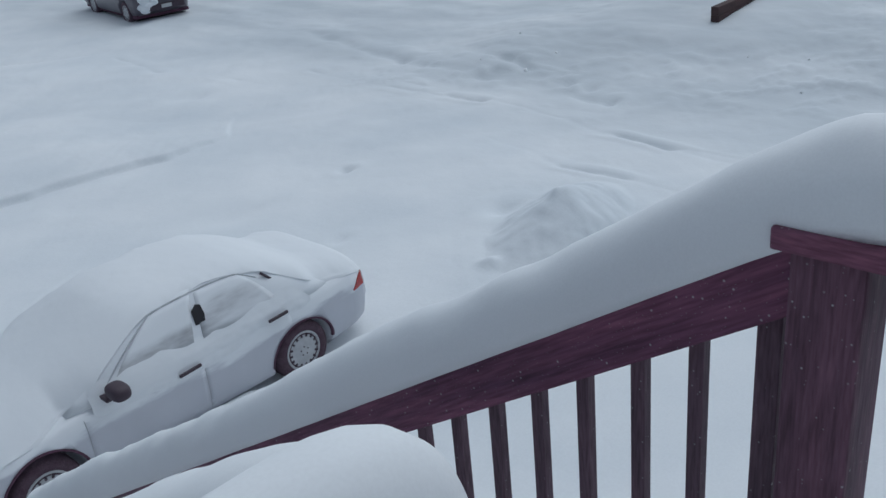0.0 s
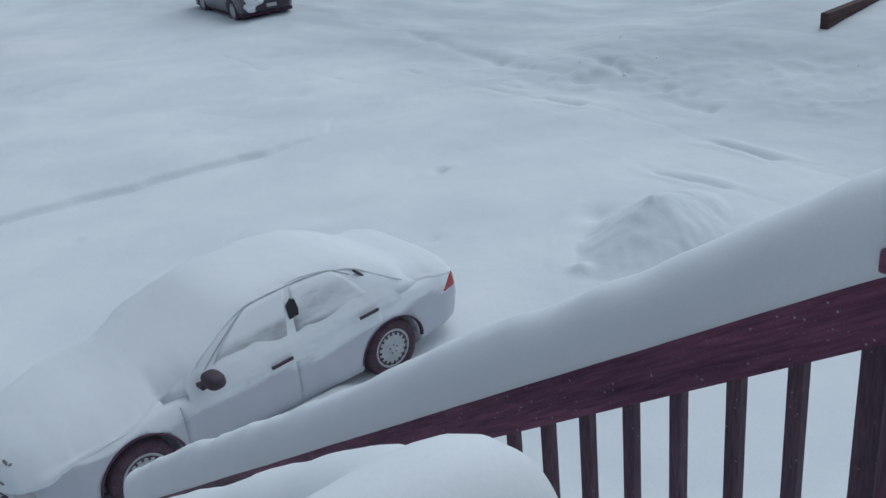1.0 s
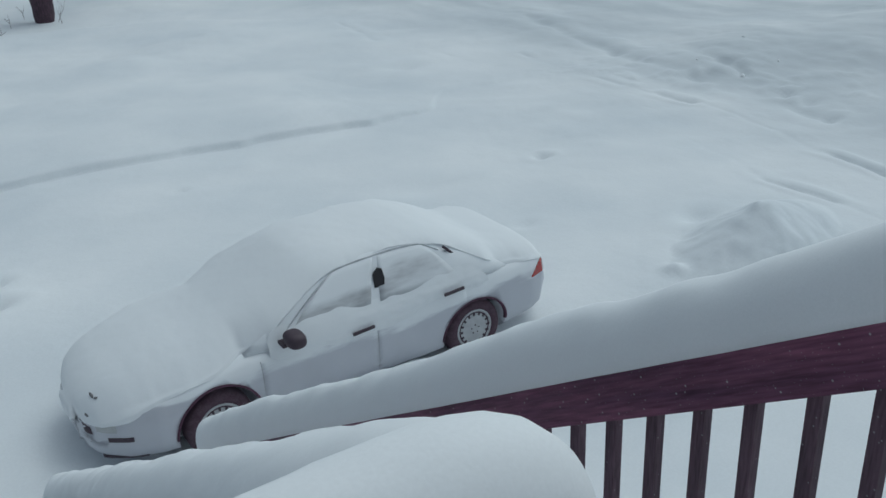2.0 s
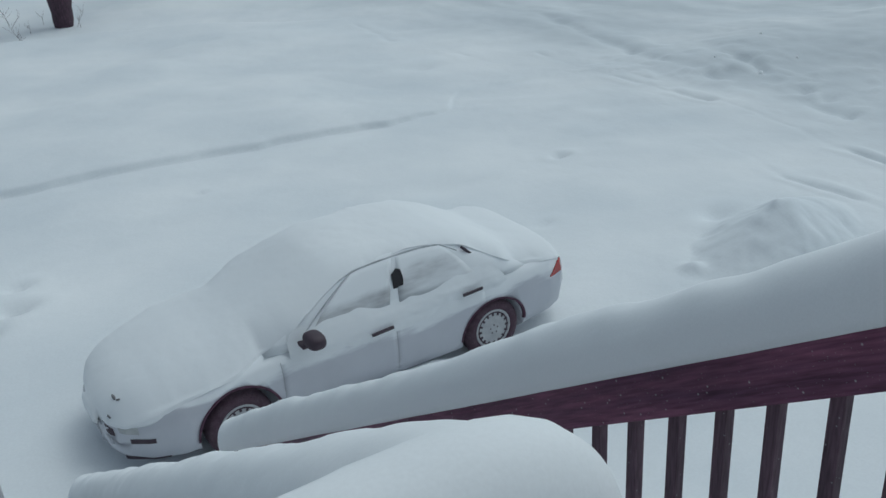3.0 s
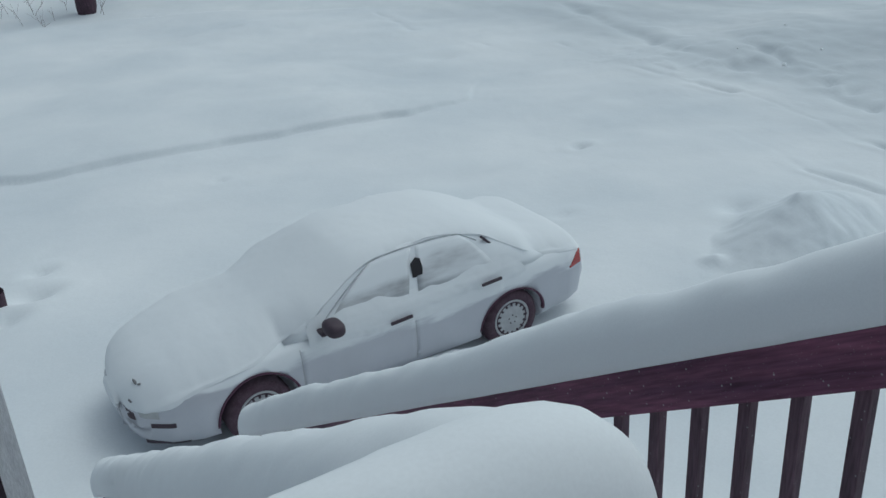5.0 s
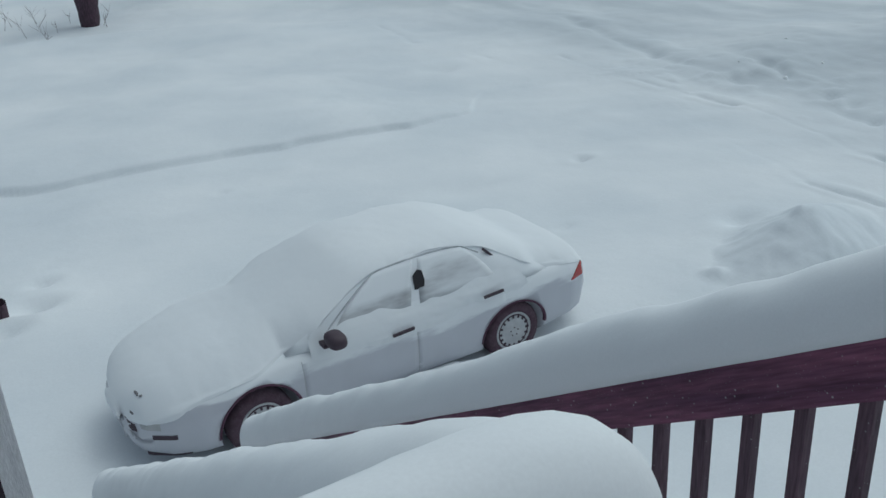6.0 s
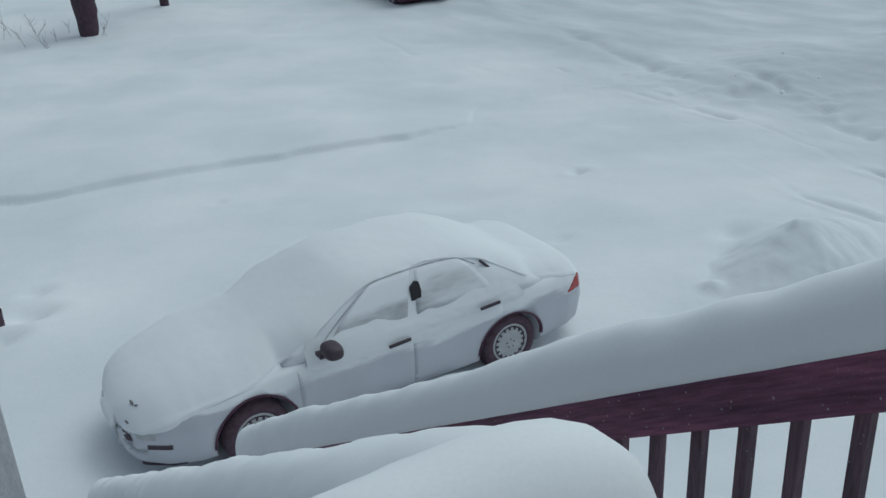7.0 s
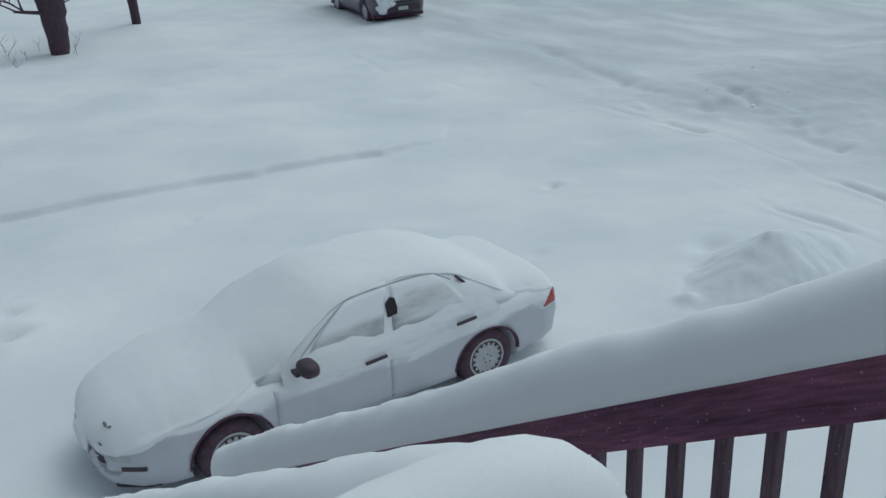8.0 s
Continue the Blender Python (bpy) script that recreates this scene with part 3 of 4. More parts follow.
# ---------------------------------------------------------------- cars
class Shape:
    """Main curves of a car: front towards -x, rear axle at x = 0, near side at y = 0."""

    def __init__(self, half, plan, top, sill, shoulder, belt, glass, roof, inset):
        self.half, self.plan, self.top, self.sill = half, plan, top, sill
        self.shoulder, self.belt, self.glass, self.roof, self.inset = shoulder, belt, glass, roof, inset

    def w(self, x):
        return float(np.interp(x, *zip(*self.plan)))

    def zt(self, x):
        return float(np.interp(x, *zip(*self.top)))

    def zs(self, x):
        return float(np.interp(x, *zip(*self.sill)))

    def inset_at(self, x, z):
        zs, sh, zt = self.zs(x), min(self.shoulder, self.zt(x) - 0.06), self.zt(x)
        zz = [zs, zs + 0.05, zs + 0.16, 0.5 * (zs + sh), sh - 0.1, sh, sh + 0.45 * (zt - sh), zt]
        ii = [0.10, 0.04, 0.012, 0.0, 0.006, 0.03, 0.075, 0.19]
        return float(np.interp(z, zz, ii))

    def side(self, x, z, out=0.0):
        """The near side's y at that place."""
        return self.half - self.w(x) + self.inset_at(x, z) - out

    def lower_body(self):
        xs = np.unique(np.concatenate([np.linspace(self.plan[0][0], self.plan[-1][0], 56), [p[0] for p in self.plan]]))
        rings = []
        for x in xs:
            zs, zt = self.zs(x), self.zt(x)
            sh = min(self.shoulder, zt - 0.06)
            zz = [zs, zs + 0.05, zs + 0.16, 0.5 * (zs + sh), sh - 0.1, sh, sh + 0.45 * (zt - sh), zt - 0.012]
            near = [(x, self.side(x, z), z) for z in zz]
            mid = [(x, self.half - 0.5 * (self.w(x) - 0.19), zt - 0.002), (x, self.half, zt)]
            half = near + mid
            mirror = [(p[0], 2 * self.half - p[1], p[2]) for p in half[:-1]][::-1]
            rings.append(half + mirror)
        return loft(rings)

    def green(self, s, k):
        """A corner of the glasshouse: s along the length 0..1, k from belt (0) to roof (1)."""
        (b0, b1), (r0, r1) = self.glass, self.roof[:2]
        x = (b0 + (b1 - b0) * s) * (1 - k) + (r0 + (r1 - r0) * s) * k
        z = self.belt + (self.roof[2] - self.belt) * (1 - (1 - k) ** 1.25)
        z -= (0.04 if s < 0.5 else 0.10) * abs(2 * s - 1) ** 2.5 * max(k, 0.0) ** 2
        y = 0.06 + self.inset * max(k, 0.0) ** 1.2
        return x, y, z

    def glasshouse(self):
        rings = []
        for k in np.linspace(-0.08, 1, 9):
            near = [self.green(s, k) for s in np.linspace(0, 1, 15)]
            near = [(x, y + (0.05 if i in (0, 14) else 0.012 if i in (1, 13) else 0), z)
                    for i, (x, y, z) in enumerate(near)]
            rings.append(near + [(x, 2 * self.half - y, z) for x, y, z in near[::-1]])
        bm = loft(rings)
        return bm


def cut(bm, holes):
    """The mesh of bm with the holes' shapes taken out of it."""
    body = new("body_blank", mesh_of(bm, "body"))
    tools = []
    for h in holes:
        t = new("hole", mesh_of(h, "hole"))
        mod = body.modifiers.new("cut", "BOOLEAN")
        mod.object, mod.operation, mod.solver = t, "DIFFERENCE", "EXACT"
        tools.append(t)
    bpy.context.view_layer.update()
    me = bpy.data.meshes.new_from_object(body.evaluated_get(bpy.context.evaluated_depsgraph_get()))
    for o in [body, *tools]:
        bpy.data.objects.remove(o)
    me.materials.clear()
    return me


def tube_y(x, z, r, y0, y1, n=40, rise=0.0):
    return loft([[(x + r * math.cos(2 * math.pi * i / n), y, z + (rise or r) * math.sin(2 * math.pi * i / n)) for i in range(n)] for y in (y0, y1)])


def spun(profile, n=40):
    """A ring body turned round the y axis from (radius, y) pairs."""
    return loft([[(r * math.cos(2 * math.pi * i / n), y, r * math.sin(2 * math.pi * i / n)) for i in range(n)] for r, y in profile])


def wheel(parent, at, radius, rim_r, outward, vents=16):
    """outward: -1 where the wheel's face looks towards -y."""
    hub = thing("wheel", at, "", "")
    hub.parent = parent
    o = outward
    R = radius
    part("tyre", spun([(rim_r, o * 0.085), (rim_r + 0.02, o * 0.10), (R - 0.05, o * 0.105), (R - 0.012, o * 0.085), (R, o * 0.05), (R, -o * 0.07), (R - 0.02, -o * 0.1),
                       (rim_r, -o * 0.09)]), TYRE, hub, smooth=True)
    rim = part("rim", spun([(rim_r + 0.004, o * 0.06), (rim_r + 0.004, o * 0.092), (rim_r - 0.014, o * 0.096), (rim_r - 0.024, o * 0.082), (rim_r * 0.62, o * 0.094),
                            (rim_r * 0.42, o * 0.088), (rim_r * 0.30, o * 0.10), (0.012, o * 0.104)]), RIM, hub, smooth=True)
    slot = None
    for i in range(vents):
        th = 2 * math.pi * i / vents
        if slot is None:
            slot = mesh_of(box((-0.011, -0.006, -0.021), (0.011, 0.006, 0.021), 0.004), "vent")
            slot.materials.append(TRIM)
        v = part("vent", slot, TRIM, hub)
        rr = rim_r * 0.80
        v.matrix_basis = pose(rr * math.cos(th), o * 0.089, rr * math.sin(th)) @ pose(0, 0, 0, 0, -math.degrees(th) + 90, 0)
    for i in range(5):
        th = 2 * math.pi * i / 5 + 0.3
        bm = tube_y(0.045 * math.cos(th), 0.045 * math.sin(th), 0.008, o * 0.094, o * 0.106, 8)
        part("bolt", bm, TRIM, rim)
    return hub


def side_patch(shape, x0, x1, zlo, zhi, out, nx=14, nz=8, thick=0.01):
    """A panel that follows the car's near side."""
    outer, inner = [], []
    for j in range(nz + 1):
        ro, ri = [], []
        for i in range(nx + 1):
            x = x0 + (x1 - x0) * i / nx
            lo, hi = (zlo(x) if callable(zlo) else zlo), (zhi(x) if callable(zhi) else zhi)
            z = lo + (hi - lo) * j / nz
            y = shape.side(x, z, out)
            ro.append((x, y, z))
            ri.append((x, y + thick, z))
        outer.append(ro)
        inner.append(ri)
    rings = [o_ + i_[::-1] for o_, i_ in zip(outer, inner)]
    return loft(rings)


def window_patch(shape, s0, s1, k0, k1, out=0.006, curve=None):
    rings = []
    for j in range(9):
        k = k0 + (k1 - k0) * j / 8
        row = []
        for i in range(13):
            a_, b_ = (s0(k) if callable(s0) else s0), (s1(k) if callable(s1) else s1)
            row.append(Vector(shape.green(a_ + (b_ - a_) * i / 12, k)))
        rings.append([p - Vector((0, out, 0)) for p in row] + [p + Vector((0, 0.006, 0)) for p in row[::-1]])
    return loft(rings)


SEDAN = Shape(
    half=0.88,
    plan=[(-3.78, 0.34), (-3.74, 0.48), (-3.64, 0.62), (-3.48, 0.74), (-3.22, 0.84), (-2.9, 0.875), (-2.0, 0.88), (-0.2, 0.88), (0.4, 0.868), (0.75, 0.845), (0.92, 0.79),
          (1.03, 0.69), (1.08, 0.54)],
    top=[(-3.78, 0.46), (-3.74, 0.53), (-3.64, 0.60), (-3.44, 0.68), (-3.0, 0.77), (-2.3, 0.88), (-1.2, 0.92), (-0.2, 0.93), (0.3, 0.925), (0.82, 0.89), (0.98, 0.82), (1.08, 0.60)],
    sill=[(-3.78, 0.36), (-3.72, 0.24), (-3.44, 0.19), (0.3, 0.19), (0.6, 0.21), (0.9, 0.25), (1.08, 0.36)],
    shoulder=0.80, belt=0.90, glass=(-2.32, 0.42), roof=(-1.36, -0.36, 1.368), inset=0.24)

AXLES = (0.0, -2.71)
RISE = {0.0: 0.335, -2.71: 0.385}      # height of the wheel openings over the axle


def sedan():
    car = thing("car", (0, 0, 0), "silver sedan parked in the driveway, half buried in snow", "car")
    S = SEDAN
    wells = [tube_y(x, 0.32, 0.385, y0, y1, 40, RISE[x]) for x in AXLES for y0, y1 in ((-0.3, 0.27), (1.49, 2.1))]
    body = part("body", cut(S.lower_body(), wells), PAINT, car, smooth=True)
    part("cabin", S.glasshouse(), PAINT, car, "roof and pillars in silver paint", smooth=True)
    for x in AXLES:
        for y0, y1 in ((0.03, 0.28), (1.48, 1.73)):
            n = 32
            rings = []
            for y, r in ((y0, 0.392), (y1, 0.392)):
                rings.append([(x + r * math.cos(math.pi * i / n), y, 0.315 + r * RISE[x] / 0.385 * math.sin(math.pi * i / n)) for i in range(n + 1)])
            bm = loft(rings, cap=False, closed=False)
            part("wheel_well", bm, ARCH, car, "black wheel well liner", smooth=True)
            back = y1 if y0 < 0.5 else y0
            bm = loft([[(x + 0.392 * math.cos(math.pi * i / n), yy, 0.315 + 0.392 * RISE[x] / 0.385 * math.sin(math.pi * i / n)) for i in range(n + 1)] for yy in (back, back + 0.004)])
            part("well_back", bm, ARCH, car)
        # dark lip round the opening
        n = 30
        lip = []
        for i in range(n + 1):
            th = math.pi * (-0.01 + 1.02 * i / n)
            ring = []
            for r, dy in ((0.380, 0.012), (0.402, 0.004), (0.402, 0.04), (0.380, 0.04)):
                xx, zz = x + r * math.cos(th), 0.315 + r * RISE[x] / 0.385 * math.sin(th)
                ring.append((xx, S.side(xx, max(zz, 0.24)) - 0.012 + dy, zz))
            lip.append(ring)
        part("arch_lip", loft(lip), ARCH, car, "black wheel arch moulding", smooth=True)
    for x in AXLES:
        wheel(car, (x, 0.13, 0.315), 0.315, 0.205, -1)
        wheel(car, (x, 1.63, 0.315), 0.315, 0.205, 1)
    # doors with handles and frosted windows
    arch = lambda x: max(0.23, 0.315 + 0.87 * math.sqrt(max(0, 0.415**2 - x * x)) if abs(x) < 0.415 else 0.23)
    for x0, x1, hx in ((-2.284, -1.128, -1.28), (-1.122, -0.10, -0.26)):
        door = part("door", side_patch(S, x0, x1, arch, 0.855, 0.002, 22, 8), PAINT, car, smooth=True)
        zh = 0.775 if hx < -1 else 0.845
        y = S.side(hx, min(zh, 0.80)) - 0.012
        bm = box((-0.115, -0.022, -0.015), (0.115, 0.0, 0.015), 0.007)
        bmesh.ops.transform(bm, matrix=pose(hx, y - 0.02, zh, 0, -2.5, 0), verts=bm.verts)
        part("handle", bm, TRIM, door, "black door handle")
    for x in (-2.29, -1.125):
        part("door_gap", side_patch(S, x - 0.003, x + 0.003, 0.23, 0.80, 0.0025, 1, 10), SEAM, car)
    part("window", window_patch(S, lambda k: 0.11 - 0.05 * k, lambda k: 0.425 - 0.02 * k, 0.10, 0.86), FROST, car, "front side window coated with frost", smooth=True)
    part("window", window_patch(S, lambda k: 0.465 - 0.02 * k, lambda k: 0.80 + 0.05 * k, 0.10, 0.86), FROST, car, "rear side window coated with frost", smooth=True)
    # dark rubber line over the windows
    line = []
    for i in range(41):
        u = i / 40
        if u < 0.28:
            s_, k_ = 0.075 - 0.02 * (u / 0.28), 0.05 + 0.83 * (u / 0.28)
        elif u < 0.8:
            s_, k_ = 0.055 + 0.80 * ((u - 0.28) / 0.52), 0.90
        else:
            s_, k_ = 0.855 + 0.02 * (u - 0.8) / 0.2, 0.90 - 0.25 * (u - 0.8) / 0.2
        p = Vector(S.green(s_, k_))
        line.append([p + Vector(d) for d in ((0, -0.006, -0.007), (0, -0.006, 0.007), (0, 0.004, 0.007), (0, 0.004, -0.007))])
    part("window_trim", loft(line), RUBBER, car, "grey rubber window trim")
    p = Vector(S.green(0.452, 0.50))
    bm = bmesh.new()
    outline = [(-0.062, -0.085), (0.040, -0.09), (0.060, -0.02), (0.050, 0.065), (0.01, 0.08), (-0.05, 0.035)]
    rows = [[bm.verts.new((p.x + u, p.y + 0.32 * w_ - d, p.z + w_)) for u, w_ in outline] for d in (0.018, 0.0)]
    bm.faces.new(rows[0]), bm.faces.new(rows[1])
    for i in range(6):
        j = (i + 1) % 6
        bm.faces.new((rows[0][i], rows[0][j], rows[1][j], rows[1][i]))
    part("pillar_trim", bm, GLASS_DARK, car, "bare dark glass between the windows")
    p = Vector(S.green(0.905, 0.60))
    bm = box((-0.075, -0.012, -0.013), (0.075, 0.012, 0.013), 0.006)
    bmesh.ops.transform(bm, matrix=Matrix.Translation(p + Vector((0.02, -0.004, 0))) @ pose(0, 0, 0, 0, 44, 0), verts=bm.verts)
    part("quarter_window", bm, TRIM, car, "dark corner of the rear quarter window")
    # mirror
    bm = bmesh.new()
    bmesh.ops.create_uvsphere(bm, u_segments=20, v_segments=12, radius=1)
    for v in bm.verts:
        c = v.co
        s_ = lambda q: math.copysign(abs(q) ** 0.72, q)
        v.co = Vector((-2.0 + 0.088 * s_(c.x), -0.10 + 0.125 * s_(c.y), 0.985 + 0.068 * s_(c.z)))
    mir = part("mirror", bm, TRIM, car, "black wing mirror", smooth=True)
    part("mirror_foot", box((-2.10, -0.06, 0.90), (-2.02, 0.09, 0.935), 0.01), TRIM, mir)
    # lamps, bumper details
    part("tail_lamp", side_patch(S, 0.74, 0.965, 0.665, lambda x: min(0.80, 0.675 + 0.75 * (x - 0.74)), 0.012, 10, 5, 0.03), RED, car, "red tail lamp")
    bm = side_patch(S, -3.62, -3.44, 0.415, 0.455, 0.008, 6, 2, 0.02)
    part("fog_lamp", bm, TRIM, car, "dark fog lamp slot")
    part("bumper_slot", side_patch(S, -3.75, -3.71, 0.46, 0.51, 0.008, 4, 2, 0.02), TRIM, car, "dark grille corner")
    part("headlamp", side_patch(S, -3.68, -3.55, 0.50, 0.56, 0.006, 6, 3, 0.02), WHITE_LENS, car, "clear headlamp mostly covered in snow")
    bm = side_patch(S, -3.66, -3.34, 0.20, 0.235, 0.012, 8, 2, 0.03)
    part("bumper_lip", bm, TRIM, car, "black lower bumper lip")
    # corners of grille and headlamp that the snow leaves bare
    for i, (gx_, gy_, gz_, ln, tilt) in enumerate(((-3.62, 0.565, 0.713, 0.05, 35), (-3.60, 0.515, 0.708, 0.035, -20), (-3.70, 0.50, 0.585, 0.045, 10))):
        bm = bmesh.new()
        bmesh.ops.create_icosphere(bm, subdivisions=2, radius=1)
        for v in bm.verts:
            v.co = Vector((v.co.x * 0.014, v.co.y * ln * 0.7, v.co.z * 0.009)) * (1 + 0.35 * noise.noise(v.co * 2.1 + Vector((i, 0, 0))))
        bmesh.ops.transform(bm, matrix=pose(gx_, gy_, gz_, tilt, 0, 15), verts=bm.verts)
        part("grille_corner", bm, CONCRETE, car, "dark corner of the grille bare of snow", smooth=True)
    bm = box((-3.4, 0.35, 0.16), (0.35, 1.41, 0.24))
    part("underbody", bm, ARCH, car, "dark underbody")
    return car


sedan()


# one rolling sheet of snow from the nose over hood, windscreen, roof and trunk
SNOW_X = (-3.81, -3.72, -3.50, -3.2, -2.7, -2.40, -2.20, -2.0, -1.75, -1.58, -1.42, -1.2, -0.8, -0.5, -0.3, 0.0, 0.3, 0.45, 0.75, 0.97, 1.06)
NEAR_Z = (0.49, 0.52, 0.59, 0.70, 0.78, 0.86, 0.95, 1.07, 1.20, 1.29, 1.325, 1.352, 1.365, 1.34, 1.28, 1.14, 0.95, 0.88, 0.83, 0.79, 0.70)
FLAT_Z = (0.52, 0.67, 0.80, 0.89, 0.985, 1.07, 1.14, 1.22, 1.325, 1.385, 1.415, 1.43, 1.43, 1.415, 1.385, 1.28, 1.12, 1.045, 1.00, 0.955, 0.74)


def car_snow():
    S, rings, n = SEDAN, [], 52
    xs = np.linspace(-3.81, 1.06, 200)
    blur = np.exp(-np.linspace(-2, 2, 13) ** 2)
    soft_z = [np.convolve(np.pad(np.interp(xs, SNOW_X, q), 6, mode='edge'), blur / blur.sum(), mode='valid') for q in (NEAR_Z, FLAT_Z)]
    for x, ze, zc in zip(xs, *soft_z):
        ragged = 0.05 * float(fbm(x * 5.0, 2.0, 3, 50))
        zc = float(zc) + 0.022 * float(fbm(x * 1.5, 7.0, 2, 51))
        up = max(0.0, (ze - 0.86) / 0.47)
        body_y = S.half - float(np.interp(x, *zip(*S.plan))) - 0.012 + S.inset_at(max(-3.78, min(1.08, x)), min(ze, S.zt(x)))
        ye = body_y * (1 - min(1, up * 3)) + (0.026 + 0.24 * up) * min(1, up * 3)
        ye += 0.16 * max(0.0, (-3.72 - x) / 0.09) ** 2
        W = S.half - ye
        power = float(np.interp(x, (-3.3, -2.4, -1.5), (3.0, 3.6, 5.0)))
        ring = []
        for k in range(n + 1):
            th = math.pi * k / n
            c, sn = math.cos(th), math.sin(th)
            y = S.half - W * c
            edge_z = (ze if c > 0 else ze + 0.55 * (zc - ze)) + ragged * abs(c) ** 8
            z = edge_z + (zc - edge_z) * (1 - abs(c) ** power) + 0.014 * float(fbm(x * 2.2, y * 2.2, 3, 52)) * sn + 0.006 * float(fbm(x * 10, y * 10, 2, 53)) * sn
            d_ = S.w(x) - abs(y - S.half)
            zt_ = S.zt(x)
            sh_ = min(S.shoulder, zt_ - 0.06)
            if 0.0 < d_ and abs(c) < 0.985:
                z = max(z, float(np.interp(d_, (0, 0.03, 0.075, 0.19, 9), (sh_ - 0.1, sh_, sh_ + 0.45 * (zt_ - sh_), zt_, zt_))) + 0.022)
            ring.append((x, y, z))
        low_z = ze + ragged - 0.05
        ring += [(x, 2 * S.half - ye - 0.03, low_z), (x, ye + 0.022, low_z)]
        rings.append(ring)
    return tagged(part("car_snow", loft(rings), SNOW, smooth=True), "deep rounded snow on hood, roof and trunk of the sedan", "snow")


car_snow()


def door_snow():
    """Wind-packed snow lying against the near doors and the foot of the side windows."""
    S = SEDAN
    xs, zs = np.linspace(-2.30, 0.40, 150), np.linspace(0.60, 1.16, 56)
    X, Z = np.meshgrid(xs, zs)
    low = 0.70 + 0.05 * smoothstep(-1.2, 0.0, X) + 0.16 * fbm(X * 2.4, X * 0 + 4, 4, 70)
    high = 1.06 + 0.03 * smoothstep(-1.1, -0.2, X) + 0.20 * fbm(X * 1.9, X * 0 + 9, 3, 71)
    ends = np.minimum(smoothstep(-2.26, -2.0, X), 1 - smoothstep(0.0, 0.26, X + 0.9 * np.maximum(Z - 0.86, 0)))
    cover = np.minimum(smoothstep(-0.02, 0.10, Z - low), smoothstep(-0.02, 0.16, high - Z)) * ends
    cover = cover * (0.55 + 1.3 * (fbm(X * 2.0, Z * 5.0, 4, 72) + 0.25))
    side = np.array([[S.side(x, min(z, 0.80)) for x in xs] for z in zs])
    k = 1 - np.clip(1 - (Z - S.belt) / (S.roof[2] - S.belt), 0.05, 1) ** 0.8
    pane = 0.06 + S.inset * np.clip(k, 0, 1) ** 1.2
    Y = side + (pane - side) * smoothstep(0.80, 0.95, Z) + 0.006 - 0.030 * np.clip(cover, 0, 1)
    sheet = part("door_snow", grid_mesh("door_snow", X, Y, Z, cover > 0.10), SNOW)
    return tagged(sheet, "thin blown snow stuck along the sedan's doors and windows", "snow")


door_snow()

# ---------------------------------------------------------------- dark van across the road
VAN = Shape(
    half=0.92,
    plan=[(-3.62, 0.62), (-3.56, 0.76), (-3.4, 0.85), (-3.1, 0.90), (-2.0, 0.92), (0.4, 0.92), (0.85, 0.90), (0.98, 0.84)],
    top=[(-3.62, 0.75), (-3.56, 0.92), (-3.3, 1.02), (-2.3, 1.12), (0.9, 1.14), (0.98, 1.0)],
    sill=[(-3.62, 0.40), (-3.4, 0.28), (-3.0, 0.25), (0.6, 0.25), (0.98, 0.40)],
    shoulder=1.0, belt=1.12, glass=(-2.45, 0.95), roof=(-1.6, 0.75, 1.74), inset=0.2)


def van():
    S = VAN
    car = thing("car", (0, 0, 0), "dark van parked across the road, snow packed on its nose", "car")
    ax = (0.0, -2.75)
    wells = [tube_y(x, 0.34, 0.40, y0, y1) for x in ax for y0, y1 in ((-0.3, 0.28), (1.56, 2.2))]
    part("body", cut(S.lower_body(), wells), SUV_PAINT, car, smooth=True)
    part("cabin", S.glasshouse(), SUV_PAINT, car, smooth=True)
    for x in ax:
        for y, o in ((0.13, -1), (1.71, 1)):
            wheel(car, (x, y, 0.34), 0.34, 0.22, o, 10)
    for s0, s1 in ((0.08, 0.40), (0.43, 0.66), (0.69, 0.93)):
        for far in (0, 1):
            bm = window_patch(S, s0, s1, 0.12, 0.85)
            if far:
                for v in bm.verts:
                    v.co.y = 2 * S.half - v.co.y
            part("window", bm, SUV_GLASS, car, smooth=True)
    part("bumper", box((-3.68, 0.30, 0.40), (-3.55, 1.54, 0.58), 0.03), TRIM, car, "dark front bumper")
    for z in (0.66, 0.72, 0.78):
        part("grille_bar", box((-3.655, 0.55, z), (-3.60, 1.29, z + 0.03), 0.006), TRIM, car)
    for y in (0.26, 1.28):
        part("headlamp", box((-3.60, y, 0.70), (-3.50, y + 0.30, 0.86), 0.03), WHITE_LENS, car, "clear headlamp")
    part("number_plate", box((-3.70, 0.72, 0.44), (-3.682, 1.04, 0.55), 0.004), WHITE_LENS, car, "blank pale plate")
    part("underbody", box((-3.4, 0.1, 0.2), (0.8, 1.74, 0.3)), ARCH, car)
    return car


ROOT_VAN = van()
VAN_AT = pose(11.76, 22.15, ground_at(10.6, 20.5) - 0.10, 0, 0, 81)
ROOT_VAN.matrix_basis = VAN_AT
# snow packed on its nose and roof
vx, vy = np.meshgrid(np.arange(-3.72, -2.3, 0.04), np.arange(0.02, 1.83, 0.04))
vroom = np.minimum(np.minimum(np.interp(vx, *zip(*VAN.plan)) - np.abs(vy - 0.92), (vx + 3.70)), -2.35 - vx) + 0.05 * fbm(vx * 4, vy * 4, 3, 60)
vz = np.interp(vx, *zip(*VAN.top)) + 0.14 * np.sqrt(np.clip(vroom / 0.25, 0, 1)) - 0.06
nose = part("van_snow", grid_mesh("van_snow", vx, vy, vz, vroom > 0), SNOW)
nose.matrix_basis = VAN_AT
tagged(nose, "snow lying on the nose of the dark van", "snow")
